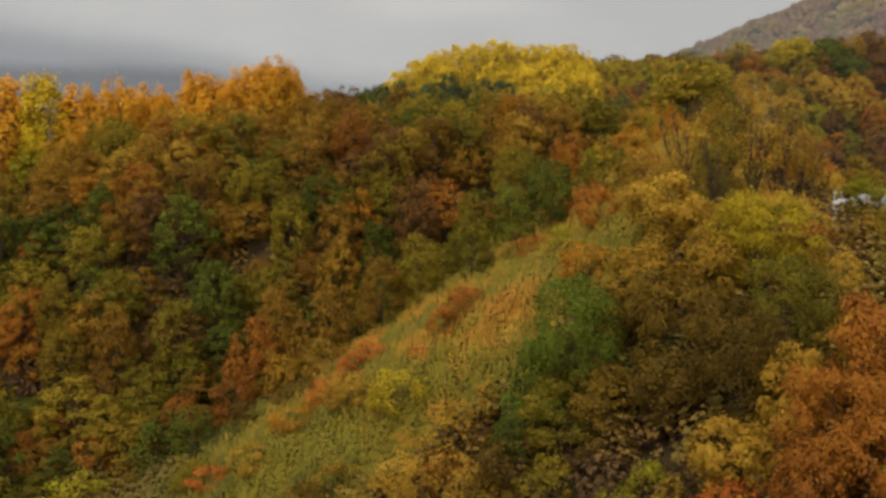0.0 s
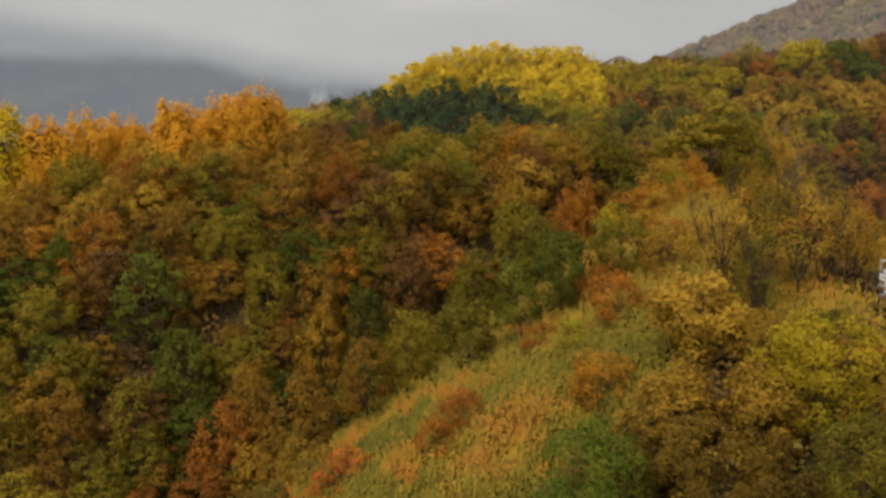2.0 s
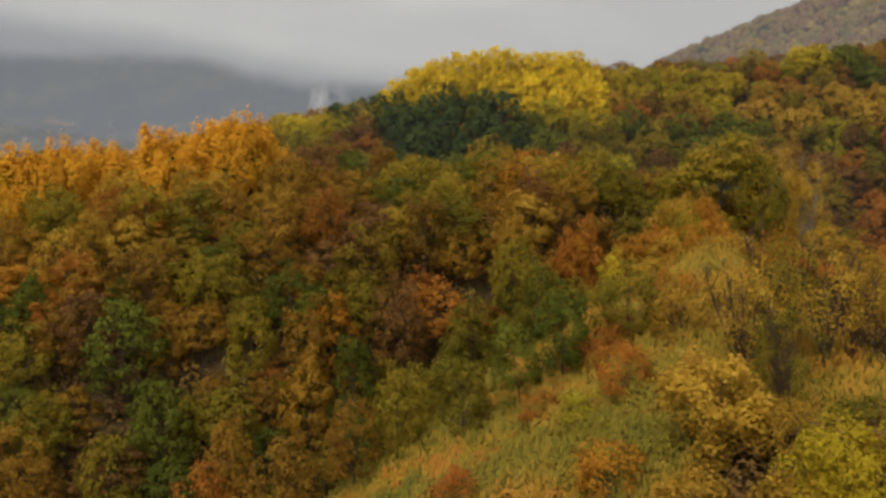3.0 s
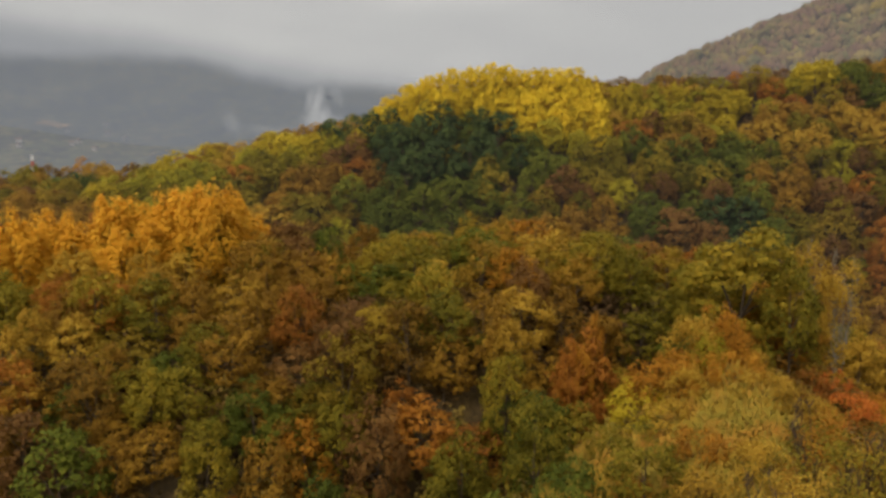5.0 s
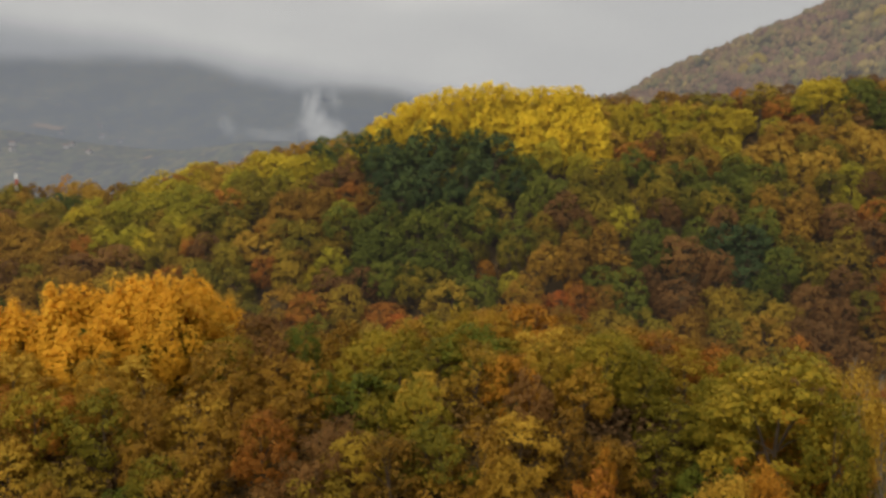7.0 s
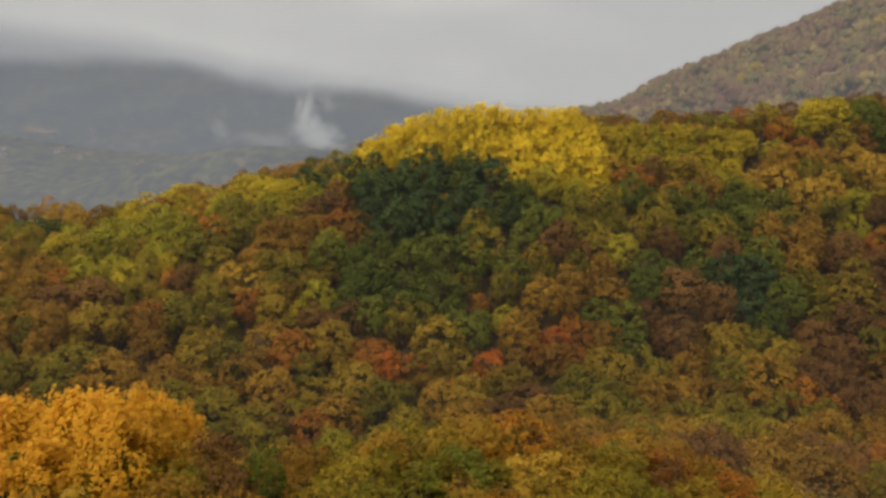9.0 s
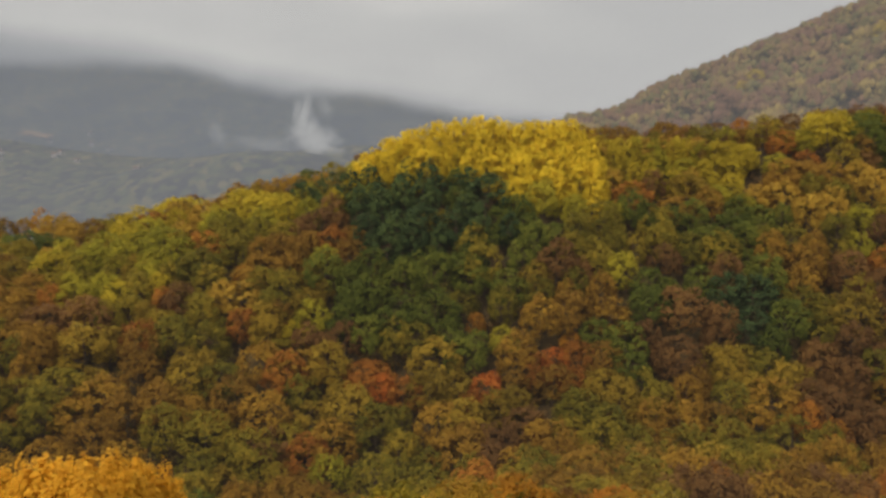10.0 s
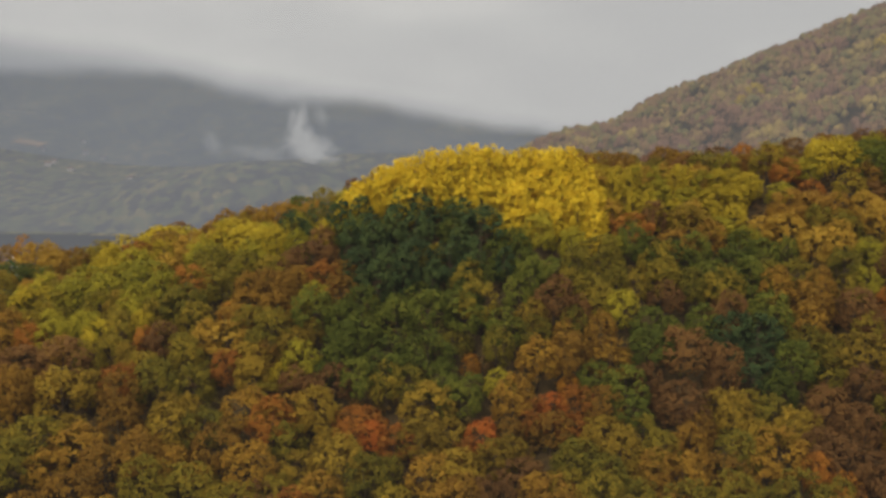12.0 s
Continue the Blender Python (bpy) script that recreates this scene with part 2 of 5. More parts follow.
def mesh_of(name, co, faces, material=None, smooth_faces=False, normals=None):
    """A mesh from arrays; all faces have the same number of corners."""
    me = bpy.data.meshes.new(name)
    faces = np.asarray(faces, np.int32)
    count, k = faces.shape
    me.vertices.add(len(co))
    me.vertices.foreach_set("co", np.asarray(co, np.float32).reshape(-1))
    me.loops.add(count * k)
    me.loops.foreach_set("vertex_index", faces.reshape(-1))
    me.polygons.add(count)
    me.polygons.foreach_set("loop_start", np.arange(0, count * k, k, dtype=np.int32))
    me.polygons.foreach_set("use_smooth", np.full(count, smooth_faces))
    me.update(calc_edges=True)
    if normals is not None:
        me.normals_split_custom_set_from_vertices(normals)
    if material:
        me.materials.append(material)
    return me


def graded(a, b, c, d, fine, coarse):
    """Coordinates from a to d, close together between b and c."""
    left = b - np.cumsum(np.geomspace(fine, coarse, 40))
    right = c + np.cumsum(np.geomspace(fine, coarse, 40))
    return np.concatenate([[a], left[left > a][::-1], np.arange(b, c + 0.1, fine), right[right < d], [d]])


ground = patch("ground", graded(-4600, -130, 150, 4600, 3.0, 190), graded(-400, 20, 560, 4900, 3.0, 150), LITTER)
tagged(ground, "steep hillside ground of brown leaf litter and soil", "ground", kind="structure")


# ---- trees: meshes shared between like trees ----
def unit(v):
    return v / np.maximum(np.linalg.norm(v, axis=-1, keepdims=True), 1e-6)


def sprays(rng, pos, out_dir, size, sides, slim=0.62, wild=0.6):
    """One small bent leaf spray at each place: its corners and faces."""
    n = len(pos)
    normal = unit(out_dir * 1.2 + rng.normal(size=(n, 3)) * wild + np.array([0, 0, 0.4]))
    a = unit(np.cross(normal, rng.normal(size=(n, 3))))
    b = np.cross(normal, a)
    s = size * rng.uniform(0.6, 1.35, (n, 1))
    if sides == 4:
        corners = [a * s, b * s * slim + normal * s * 0.15, -a * s * 0.9, -b * s * slim + normal * s * 0.15]
    else:
        corners = [a * s * 1.1, (b - a * 0.55) * s * 0.9, (-b - a * 0.55) * s * 0.9]
    co = np.stack([pos + c for c in corners], 1).reshape(-1, 3)
    return co, np.arange(n * sides).reshape(n, sides), normal


def masses(rng, cen, rad, flat):
    """The dense inside of each lobe: an uneven rounded body, its corners, faces and normals."""
    v = np.array([(1, 0, 0), (0, 1, 0), (-1, 0, 0), (0, -1, 0), (0, 0, 1), (0, 0, -1)], float)
    f = np.array([(0, 1, 4), (1, 2, 4), (2, 3, 4), (3, 0, 4), (1, 0, 5), (2, 1, 5), (3, 2, 5), (0, 3, 5)])
    co = cen[:, None] + v[None] * (rad[:, None, None] * rng.uniform(0.8, 1.15, (len(cen), 6, 1))) * np.array([1, 1, flat])
    faces = f[None] + 6 * np.arange(len(cen))[:, None, None]
    return co.reshape(-1, 3), faces.reshape(-1, 3), np.tile(v, (len(cen), 1))


def crown_mesh(name, seed, leaves, size, sides, rx=0.36, rz=0.40, mid=0.58, lobes=16, lobe=0.40, flat=1.0, low=-0.55, inner=0.25, taper=0.0, wild=0.6, reach=(0.50, 0.80), vary=(0.55, 1.4), round_off=(0.6, 0.55, 0.32), stray_share=0.12):
    """A crown ten metres tall with its tree: lobes set over a lopsided ellipsoid, leaf sprays over the lobes."""
    rng = np.random.default_rng(seed)
    H = 10.0
    d = unit(rng.normal(size=(lobes * 4, 3)))
    d = d[d[:, 2] > low][:lobes]
    cen = d * np.array([rx, rx, rz]) * H * rng.uniform(*reach, (len(d), 1))
    pinch = 1 - taper * np.clip(cen[:, 2:3] / (rz * H), -1, 1)
    cen[:, :2] *= pinch
    cen[:, :2] += rng.normal(size=2) * rx * 0.6
    rad = lobe * rx * H * rng.uniform(*vary, len(d)) * (0.5 + 0.5 * pinch[:, 0])
    pick = rng.choice(len(d), leaves, p=rad ** 2 / (rad ** 2).sum())
    v = unit(rng.normal(size=(leaves, 3)) + 0.75 * unit(cen)[pick] + np.array([0, 0, 0.35]))
    r = np.where(rng.random(leaves) < inner, rng.uniform(0.3, 0.85, leaves), rng.uniform(0.76, 1.14, leaves))
    pos = cen[pick] + v * (rad[pick] * r)[:, None] * np.array([1, 1, flat])
    # some sprays stand out of the lobes on their twigs
    stray = rng.random(leaves) < stray_share
    pos[stray] += v[stray] * (rad[pick][stray] * rng.uniform(0.05, 0.4, stray.sum()))[:, None] + np.array([0, 0, 0.12])
    pos[:, 2] += mid * H
    top, wide = np.quantile(pos[:, 2], 0.995), np.quantile(np.hypot(pos[:, 0], pos[:, 1]), 0.97)
    fit_z, fit_r = 9.85 / top, 1.05 * rx * H / wide
    fit = np.array([fit_r, fit_r, fit_z])
    pos *= fit
    cen = cen * fit
    mid *= fit_z
    pos[:, 2] = np.maximum(pos[:, 2], 0.15)
    co, faces, normal = sprays(rng, pos, v, size, sides, wild=wild)
    # sprays are lit as the rounded masses that they make up
    by_lobe, by_crown, by_spray = round_off
    mass = unit((pos - np.array([0, 0, mid * H * 0.85])) / np.array([rx, rx, rz]))
    lit = unit(by_lobe * unit(v / np.array([1, 1, flat])) + by_crown * mass + by_spray * normal)
    turned = (lit * normal).sum(1) < 0
    faces[turned] = faces[turned][:, ::-1]
    soft = np.repeat(lit, sides, axis=0)
    return mesh_of(name, co, faces, None, True, soft), cen + np.array([0, 0, mid * H])


def tubes(paths, sides=4):
    """Tapered round stems along polylines of (x, y, z, radius)."""
    co, faces = [], []
    for path in paths:
        p = np.asarray(path, float)
        base = sum(len(c) for c in co)
        for i, q in enumerate(p):
            along = unit(p[min(i + 1, len(p) - 1), :3] - p[max(i - 1, 0), :3])
            a = unit(np.cross(along, (0.31, 0.95, 0.05)))
            b = np.cross(along, a)
            ang = np.arange(sides) * 2 * math.pi / sides
            co.append(q[:3] + q[3] * (np.cos(ang)[:, None] * a + np.sin(ang)[:, None] * b))
        for i in range(len(p) - 1):
            for j in range(sides):
                s = base + i * sides
                faces.append((s + j, s + (j + 1) % sides, s + sides + (j + 1) % sides, s + sides + j))
    return np.concatenate(co), np.array(faces)


def trunk_mesh(name, seed, targets, limbs=6, thick=0.17, fork=0.35, top=0.8, stems=1, spread=0.0):
    """A tapered, slightly crooked trunk with limbs that reach into the crown."""
    rng = np.random.default_rng(seed)
    paths = []
    for s in range(stems):
        off = rng.normal(size=2) * spread
        lean = rng.normal(size=2) * (0.25 + spread)
        hs = np.linspace(-0.06, top, 6)
        stem = [(off[0] + lean[0] * h + rng.normal() * 0.07, off[1] + lean[1] * h + rng.normal() * 0.07, 10 * h, thick * (1.15 - 0.95 * max(h, 0) / top) / stems ** 0.5) for h in hs]
        paths.append(stem)
    for c in targets[rng.permutation(len(targets))[:limbs]]:
        st = paths[rng.integers(stems)]
        i = min(2 + int(3 * rng.random() * (c[2] / 8)), 4)
        a = np.array(st[i])
        b = np.array([*c, 0.02])
        m = (a * 0.55 + b * 0.45) + np.array([0, 0, 0.25, 0])
        m[3] = a[3] * 0.45
        a[3] *= 0.62
        paths.append([a, m, b])
    co, faces = tubes(paths)
    return mesh_of(name, co, faces, smooth_faces=True)


def twig_mesh(name, seed, thick=0.13):
    """Several slim upright stems, each with many thin ascending branches and twigs: a tree that has lost most leaves."""
    rng = np.random.default_rng(seed)
    paths = []
    for s in range(5):
        foot, fan = rng.normal(size=2) * 0.25, rng.normal(size=2) * 0.16
        hs = np.linspace(-0.05, rng.uniform(0.75, 0.98), 6) * 10
        stem = np.array([(foot[0] + fan[0] * h, foot[1] + fan[1] * h, h, thick * (1.08 - h / 10)) for h in hs])
        stem[1:, :2] += rng.normal(size=(5, 2)) * 0.06
        paths.append(stem)
        for b in range(14):
            k = rng.integers(1, 5)
            f = rng.random()
            a = stem[k] * (1 - f) + stem[min(k + 1, 5)] * f
            ang, long = rng.uniform(0, 2 * math.pi), rng.uniform(1.2, 3.2) * (1.15 - a[2] / 12)
            out_way = np.array([math.cos(ang), math.sin(ang)]) * long * 0.42
            m = np.array([a[0] + out_way[0] * 0.6, a[1] + out_way[1] * 0.6, a[2] + long * 0.45, 0.04])
            e = np.array([a[0] + out_way[0], a[1] + out_way[1], a[2] + long, 0.012])
            paths.append(np.array([[*a[:3], 0.055], m, e]))
            for _ in range(2):
                w = rng.normal(size=2) * 0.3
                paths.append(np.array([m * [1, 1, 1, 0.6], [m[0] + w[0], m[1] + w[1], m[2] + long * 0.5, 0.01]]))
    co, faces = tubes(paths, 3)
    return mesh_of(name, co, faces, smooth_faces=True)


# kind: crown settings (leaf count, spray size, corners, shape), trunk settings, variants
SHAPES = {
    "round_near": (dict(leaves=5600, size=0.165, sides=3, rz=0.45, mid=0.53, lobes=60, lobe=0.27, flat=0.75, low=-0.75, wild=0.65, round_off=(0.5, 0.4, 0.45)), dict(), 5),
    "round_mid": (dict(leaves=3300, size=0.175, sides=3, wild=0.5, rx=0.42, rz=0.46, mid=0.53, lobes=80, lobe=0.21, flat=0.55, low=-0.75, inner=0.15, taper=0.15, reach=(0.55, 0.97), round_off=(0.5, 0.6, 0.35), stray_share=0.2), dict(), 8),
    "round_far": (dict(leaves=2300, size=0.21, sides=3, rx=0.40, rz=0.45, mid=0.54, lobes=100, lobe=0.18, flat=0.9, low=-0.6, inner=0.05, taper=0.12, wild=0.4, reach=(0.66, 0.88), vary=(0.5, 1.5), round_off=(0.34, 1.0, 0.3), stray_share=0.1), dict(limbs=3), 12),
    "big_near": (dict(leaves=10500, size=0.115, sides=3, rx=0.42, rz=0.45, mid=0.53, lobes=70, lobe=0.24, flat=0.8, low=-0.75, wild=0.65, round_off=(0.5, 0.4, 0.7), reach=(0.45, 0.95)), dict(stems=3, spread=0.4, limbs=10), 3),
    "tall_mid": (dict(leaves=9000, size=0.115, sides=3, rx=0.28, rz=0.46, mid=0.54, lobes=70, lobe=0.27, flat=0.6, inner=0.15, reach=(0.5, 1.0), wild=0.5, round_off=(0.55, 0.5, 0.5)), dict(limbs=9), 3),
    "poplar": (dict(leaves=2300, size=0.165, sides=3, rx=0.24, rz=0.46, mid=0.53, lobes=90, lobe=0.20, flat=1.1, low=-0.9, inner=0.06, taper=0.14, wild=0.45, reach=(0.6, 0.9), vary=(0.5, 1.4), round_off=(0.38, 0.8, 0.35)), dict(thick=0.12, limbs=4), 6),
    "gold_poplar": (dict(leaves=6200, size=0.13, sides=3, wild=0.4, rx=0.21, rz=0.47, mid=0.52, lobes=90, lobe=0.28, flat=1.9, low=-0.9, inner=0.05, taper=0.36, reach=(0.55, 0.88), round_off=(0.38, 0.85, 0.3)), dict(thick=0.12), 5),
    "pine": (dict(leaves=2300, size=0.19, sides=3, wild=0.4, rx=0.30, rz=0.46, mid=0.53, lobes=80, lobe=0.20, flat=0.95, low=-0.85, inner=0.05, taper=0.2, reach=(0.62, 0.86), vary=(0.5, 1.4), round_off=(0.34, 0.95, 0.3)), dict(thick=0.14, top=0.9), 5),
    "shrub": (dict(leaves=2000, size=0.22, sides=3, rx=0.50, rz=0.50, mid=0.44, lobes=44, lobe=0.25, flat=0.85, low=-0.7, wild=0.65, round_off=(0.5, 0.45, 0.45), stray_share=0.2), dict(stems=4, thick=0.2, spread=0.6, top=0.6, limbs=8), 5),
    "sapling": (dict(leaves=900, size=0.30, sides=3, rx=0.24, rz=0.46, mid=0.50, lobes=18, lobe=0.42, flat=1.6, low=-0.9), dict(thick=0.09, limbs=3), 4),
    "birch": (dict(leaves=4200, size=0.10, sides=3, rx=0.30, rz=0.46, mid=0.56, lobes=34, lobe=0.34, inner=0.5), None, 2),
    "bare": (dict(leaves=3000, size=0.085, sides=3, rx=0.32, rz=0.46, mid=0.56, lobes=50, lobe=0.28, inner=0.5), None, 3),
}
CROWNS, TRUNKS = {}, {}
for kind_name, (crown_set, trunk_set, variants) in SHAPES.items():
    for v in range(variants):
        seed = 100 * len(kind_name) + 7 * v + sum(map(ord, kind_name))
        me, centres = crown_mesh("crown", seed, **crown_set)
        me.materials.append(LEAF["brown"])
        CROWNS[kind_name, v] = me
        tm = trunk_mesh("trunk", seed, centres, **trunk_set) if trunk_set is not None else twig_mesh("trunk", seed, 0.12 if kind_name == "bare" else 0.04)
        tm.materials.append(BARK)
        TRUNKS[kind_name, v] = tm

WORDS = {
    "brown": "brown", "rust": "rust-brown", "orange": "orange", "red": "orange-red", "olive": "olive-green", "tan": "tan-yellow", "umber": "dark umber-brown", "ochre": "ochre", "yellow": "yellow",
    "poplar": "bright yellow", "gold": "golden-orange", "lime": "yellow-green", "green": "green", "fresh": "fresh green", "dark": "dark blue-green", "maroon": "maroon half-bare",
}
SORTS = {"poplar": "poplar_tree", "gold_poplar": "golden_poplar_tree", "pine": "pine_tree", "shrub": "shrub", "sapling": "sapling", "big_near": "hazel_tree", "bare": "bare_tree", "birch": "birch_tree", "tall_mid": "oak_tree"}
BROAD = {"olive": "oak_tree", "green": "alder_tree", "fresh": "alder_tree", "lime": "lime_tree", "yellow": "lime_tree", "maroon": "cherry_tree", "tan": "hornbeam_tree", "umber": "beech_tree", "ochre": "hornbeam_tree", "brown": "beech_tree", "rust": "chestnut_tree", "orange": "maple_tree", "red": "maple_tree", "dark": "oak_tree", "gold": "maple_tree", "poplar": "lime_tree"}
RIDGE_BROAD = {"olive": "elm_tree", "brown": "hornbeam_tree", "tan": "ash_tree"}
PLACES = {"near": "on the bushy near slope", "ridge": "in the wood on the ridge", "far": "in the wooded far hillside", "hill": "on the hazy hill"}
tree_rng = np.random.default_rng(11)
stems = {}
planted = []
marks = {}


def tree(shape, colour, x, y, height, width, place):
    """A tree or shrub: an Empty at its foot, with trunk and crown."""
    v = int(tree_rng.integers(SHAPES[shape][2]))
    sort = SORTS.get(shape) or (RIDGE_BROAD.get(colour) if place == "ridge" else None) or BROAD[colour]
    if sort == "oak_tree" and place == "far" and int(x * 7) % 5 < 2:
        sort = "elm_tree"
    root = new(sort)
    z = float(land(x, y))
    if place == "ridge" and not marks:
        # trees that stand out grow up out of the gully to the light
        height += 0.6 * float(gully(x, y))
    spread = SHAPES[shape][0].get("rx", 0.36) * 2.2
    s = height / 10.0
    w = width / (10.0 * spread)
    root.matrix_world = pose(x, y, z - 0.1, tree_rng.normal() * 2.5, tree_rng.normal() * 2.5, tree_rng.uniform(0, 360)) @ Matrix.Diagonal((w, w, s, 1))
    for part_name, me, mat in (("trunk", TRUNKS[shape, v], {"bare": TWIGS, "birch": PALE_BARK}.get(shape, BARK)), ("crown", CROWNS[shape, v], LEAF[colour])):
        ob = new(part_name, me)
        ob.parent = root
        ob.material_slots[0].link = "OBJECT"
        ob.material_slots[0].material = mat
    noun = sort.replace("_", " ")
    tagged(root, f"{WORDS[colour]} autumn {noun} {PLACES[place]}", "shrub" if sort == "shrub" else "tree", group=f"{noun}s {PLACES[place]}")
    planted.append((x, y, width, colour, place))
    stems.setdefault((int(x // 12), int(y // 12)), []).append((x, y, width))
    return root

# ---- trees that stand out ----
# the yellow poplar stand: its skyline, and the lower row of yellowing trees that goes on from it
STAND_X = (-27, -20, -12, -4, 8, 25, 38, 52, 66, 69.5, 72, 105, 128, 138)
STAND_TOP = (16, 22.5, 27.5, 31, 34, 36, 34.3, 33.8, 35, 34, 27, 28, 25.5, 23)
stand_rng = np.random.default_rng(21)


def stand(y, x0, x1, step, height=None):
    """A row of the stand: the back rows reach up to its skyline, the front rows are as tall as given."""
    for x in np.arange(x0, x1, step):
        x, yy = x + stand_rng.uniform(-0.3, 0.3) * step, y + stand_rng.uniform(-2.2, 2.2)
        top = float(np.interp(x, STAND_X, STAND_TOP)) - stand_rng.uniform(0.0, 1.8)
        h = top - float(land(x, yy)) if height is None else height * stand_rng.uniform(0.86, 1.1)
        bright = x < 69.5
        c = "poplar" if bright else ("yellow", "yellow", "lime", "yellow", "tan")[int(stand_rng.integers(5))]
        tree("poplar", c, x, yy, h, (10.8 if bright else 11.0) * stand_rng.uniform(0.85, 1.2), "far")


for y in (474, 467, 461):
    stand(y, -26, 69, 5.6)
    stand(y, 72, 137, 7.0)
stand(454, -6, 72, 6.2, 22.0)
stand(447, 26, 72, 6.2, 20.5)
stand(440, 30, 72, 6.4, 19.0)
stand(434, 34, 70, 6.6, 17.5)
stand(452, 74, 132, 7.4, 15.5)
stand(443, 76, 124, 7.6, 15.0)

for x, y, h, w in ((-138.5, 410.0, 18.0, 15.8), (-46.6, 385.3, 14.2, 11.7), (-120.7, 371.5, 18.3, 16.1), (-44.9, 411.7, 16.9, 14.6), (-92.2, 348.0, 19, 20.2), (-86.2, 360.0, 17.4, 15.1), (-54.3, 351.4, 19, 18.0), (-77.3, 346.2, 19, 18.0), (-45.3, 346.2, 19, 17.6), (-24.8, 335.3, 19, 16.9), (-91.5, 332.0, 19, 17.7), (6.2, 337.3, 19, 16.8), (84.9, 351.3, 15.1, 12.7), (104.4, 339.5, 19, 17.9), (40.1, 326.8, 19, 18.0), (15.7, 334.2, 15.8, 13.4), (98.1, 333.3, 16.3, 14.0), (75.7, 333.1, 17.6, 15.4), (40.0, 376.5, 19, 16.9), (50.0, 378.1, 19, 17.1), (62.0, 377.2, 17.5, 15.2), (133.4, 396.1, 19, 19.1), (128.2, 388.2, 18.8, 16.5), (149.2, 436.7, 19, 21.3),):
    tree("round_far", "brown", x, y, h, w, "far")
for x, y, h, w in ((141.4, 440.3, 19, 18.9),):
    tree("round_far", "brown", x, y, h, w, "far")
for x, y, h, w in ((-128.9, 400.6, 15.5, 13.1), (-90.0, 372.8, 17.9, 15.6), (-59.3, 380.6, 16.0, 13.6), (-30.6, 416.0, 17.0, 14.7), (-40.9, 360.0, 18.6, 16.4), (-30.7, 332.6, 17.5, 15.2), (37.2, 359.4, 15.0, 12.6),):
    tree("round_far", "rust", x, y, h, w, "far")
for x, y, h, w in ((-111.2, 383.5, 19, 20.5), (-81.4, 393.6, 16.6, 14.3), (-30.7, 373.0, 13.7, 11.3), (-34.4, 441.9, 15.8, 13.5), (78.0, 365.8, 13.7, 11.3), (86.8, 379.1, 19, 21.4), (125.3, 357.0, 17.6, 15.3), (21.0, 334.2, 14.2, 11.7), (121.6, 334.0, 19, 18.0), (146.8, 390.7, 19, 17.0), (56.0, 395.4, 14.4, 11.9),):
    tree("round_far", "maroon", x, y, h, w, "far")
for x, y, h, w in ((-67.1, 396.0, 14.6, 12.2), (-104.3, 479.3, 19, 20.5), (-88.3, 466.6, 19, 19.7), (-93.8, 448.5, 16.5, 14.2), (136.2, 428.1, 19, 18.3), (152.7, 420.6, 19, 18.3), (170.0, 428.4, 18.8, 16.6),):
    tree("round_far", "tan", x, y, h, w, "far")
for x, y, h, w in ((-106.0, 369.0, 19, 21.6), (-49.0, 377.5, 15.8, 13.4), (-39.6, 386.9, 14.2, 11.7), (-27.9, 363.7, 18.7, 16.4), (-73.0, 367.0, 13.9, 11.4), (-33.2, 394.6, 12.5, 9.9), (-69.9, 357.0, 19, 18.4), (-19.6, 346.6, 19, 19.1), (5.8, 363.3, 19, 19.9), (94.8, 360.8, 15.5, 13.1), (111.2, 349.7, 17.1, 14.8), (141.5, 374.3, 19, 23.4), (60.9, 343.6, 17.9, 15.7), (24.8, 344.3, 16.1, 13.8),):
    tree("round_far", "ochre", x, y, h, w, "far")
for x, y, h, w in ((-72.4, 386.8, 16.3, 14.0), (-78.0, 373.7, 19, 17.4), (-67.4, 373.0, 17.6, 15.3), (-97.4, 390.9, 14.8, 12.4), (-46.0, 393.7, 18.2, 15.9), (-48.9, 388.4, 16.1, 13.8), (-97.6, 400.9, 17.1, 14.8), (-74.1, 438.5, 19, 20.5), (-62.1, 430.6, 17.8, 15.5), (-107.5, 349.2, 19, 20.7), (-108.8, 341.6, 18.8, 16.6), (-73.7, 339.1, 19, 17.7), (-60.9, 337.6, 19, 20.9), (-11.1, 339.6, 19, 17.0), (-46.0, 332.5, 19, 17.0), (-4.5, 331.6, 17.3, 15.0), (92.6, 340.0, 18.2, 15.9), (71.8, 343.6, 16.4, 14.0), (47.1, 338.9, 19, 17.0), (61.6, 325.7, 17.2, 14.9), (103.9, 323.1, 19, 17.1), (86.6, 406.2, 18.9, 16.6), (124.0, 410.6, 15.4, 13.0), (95.4, 403.9, 16.9, 14.6),):
    tree("round_far", "olive", x, y, h, w, "far")
for x, y, h, w in ((23.0, 396.5, 19, 17.8), (39.7, 386.6, 15.9, 13.5), (-0.8, 371.5, 17.1, 14.8), (145.4, 478.5, 19, 18.1),):
    tree("round_far", "olive", x, y, h, w, "far")
for x, y, h, w in ((-63.2, 409.1, 11.0, 8.4), (-138.9, 479.2, 11.8, 9.2), (18.9, 380.4, 10.2, 7.6), (49.3, 372.1, 11.0, 8.4),):
    tree("round_far", "orange", x, y, h, w, "far")
for x, y, h, w in ((-40.4, 379.2, 12.1, 9.6), (-122.7, 489.1, 19, 23.9), (-120.8, 454.5, 19, 19.6), (-64.9, 457.3, 19, 21.4), (-52.1, 446.4, 19, 18.3), (169.1, 468.3, 19, 28.4),):
    tree("round_far", "yellow", x, y, h, w, "far")
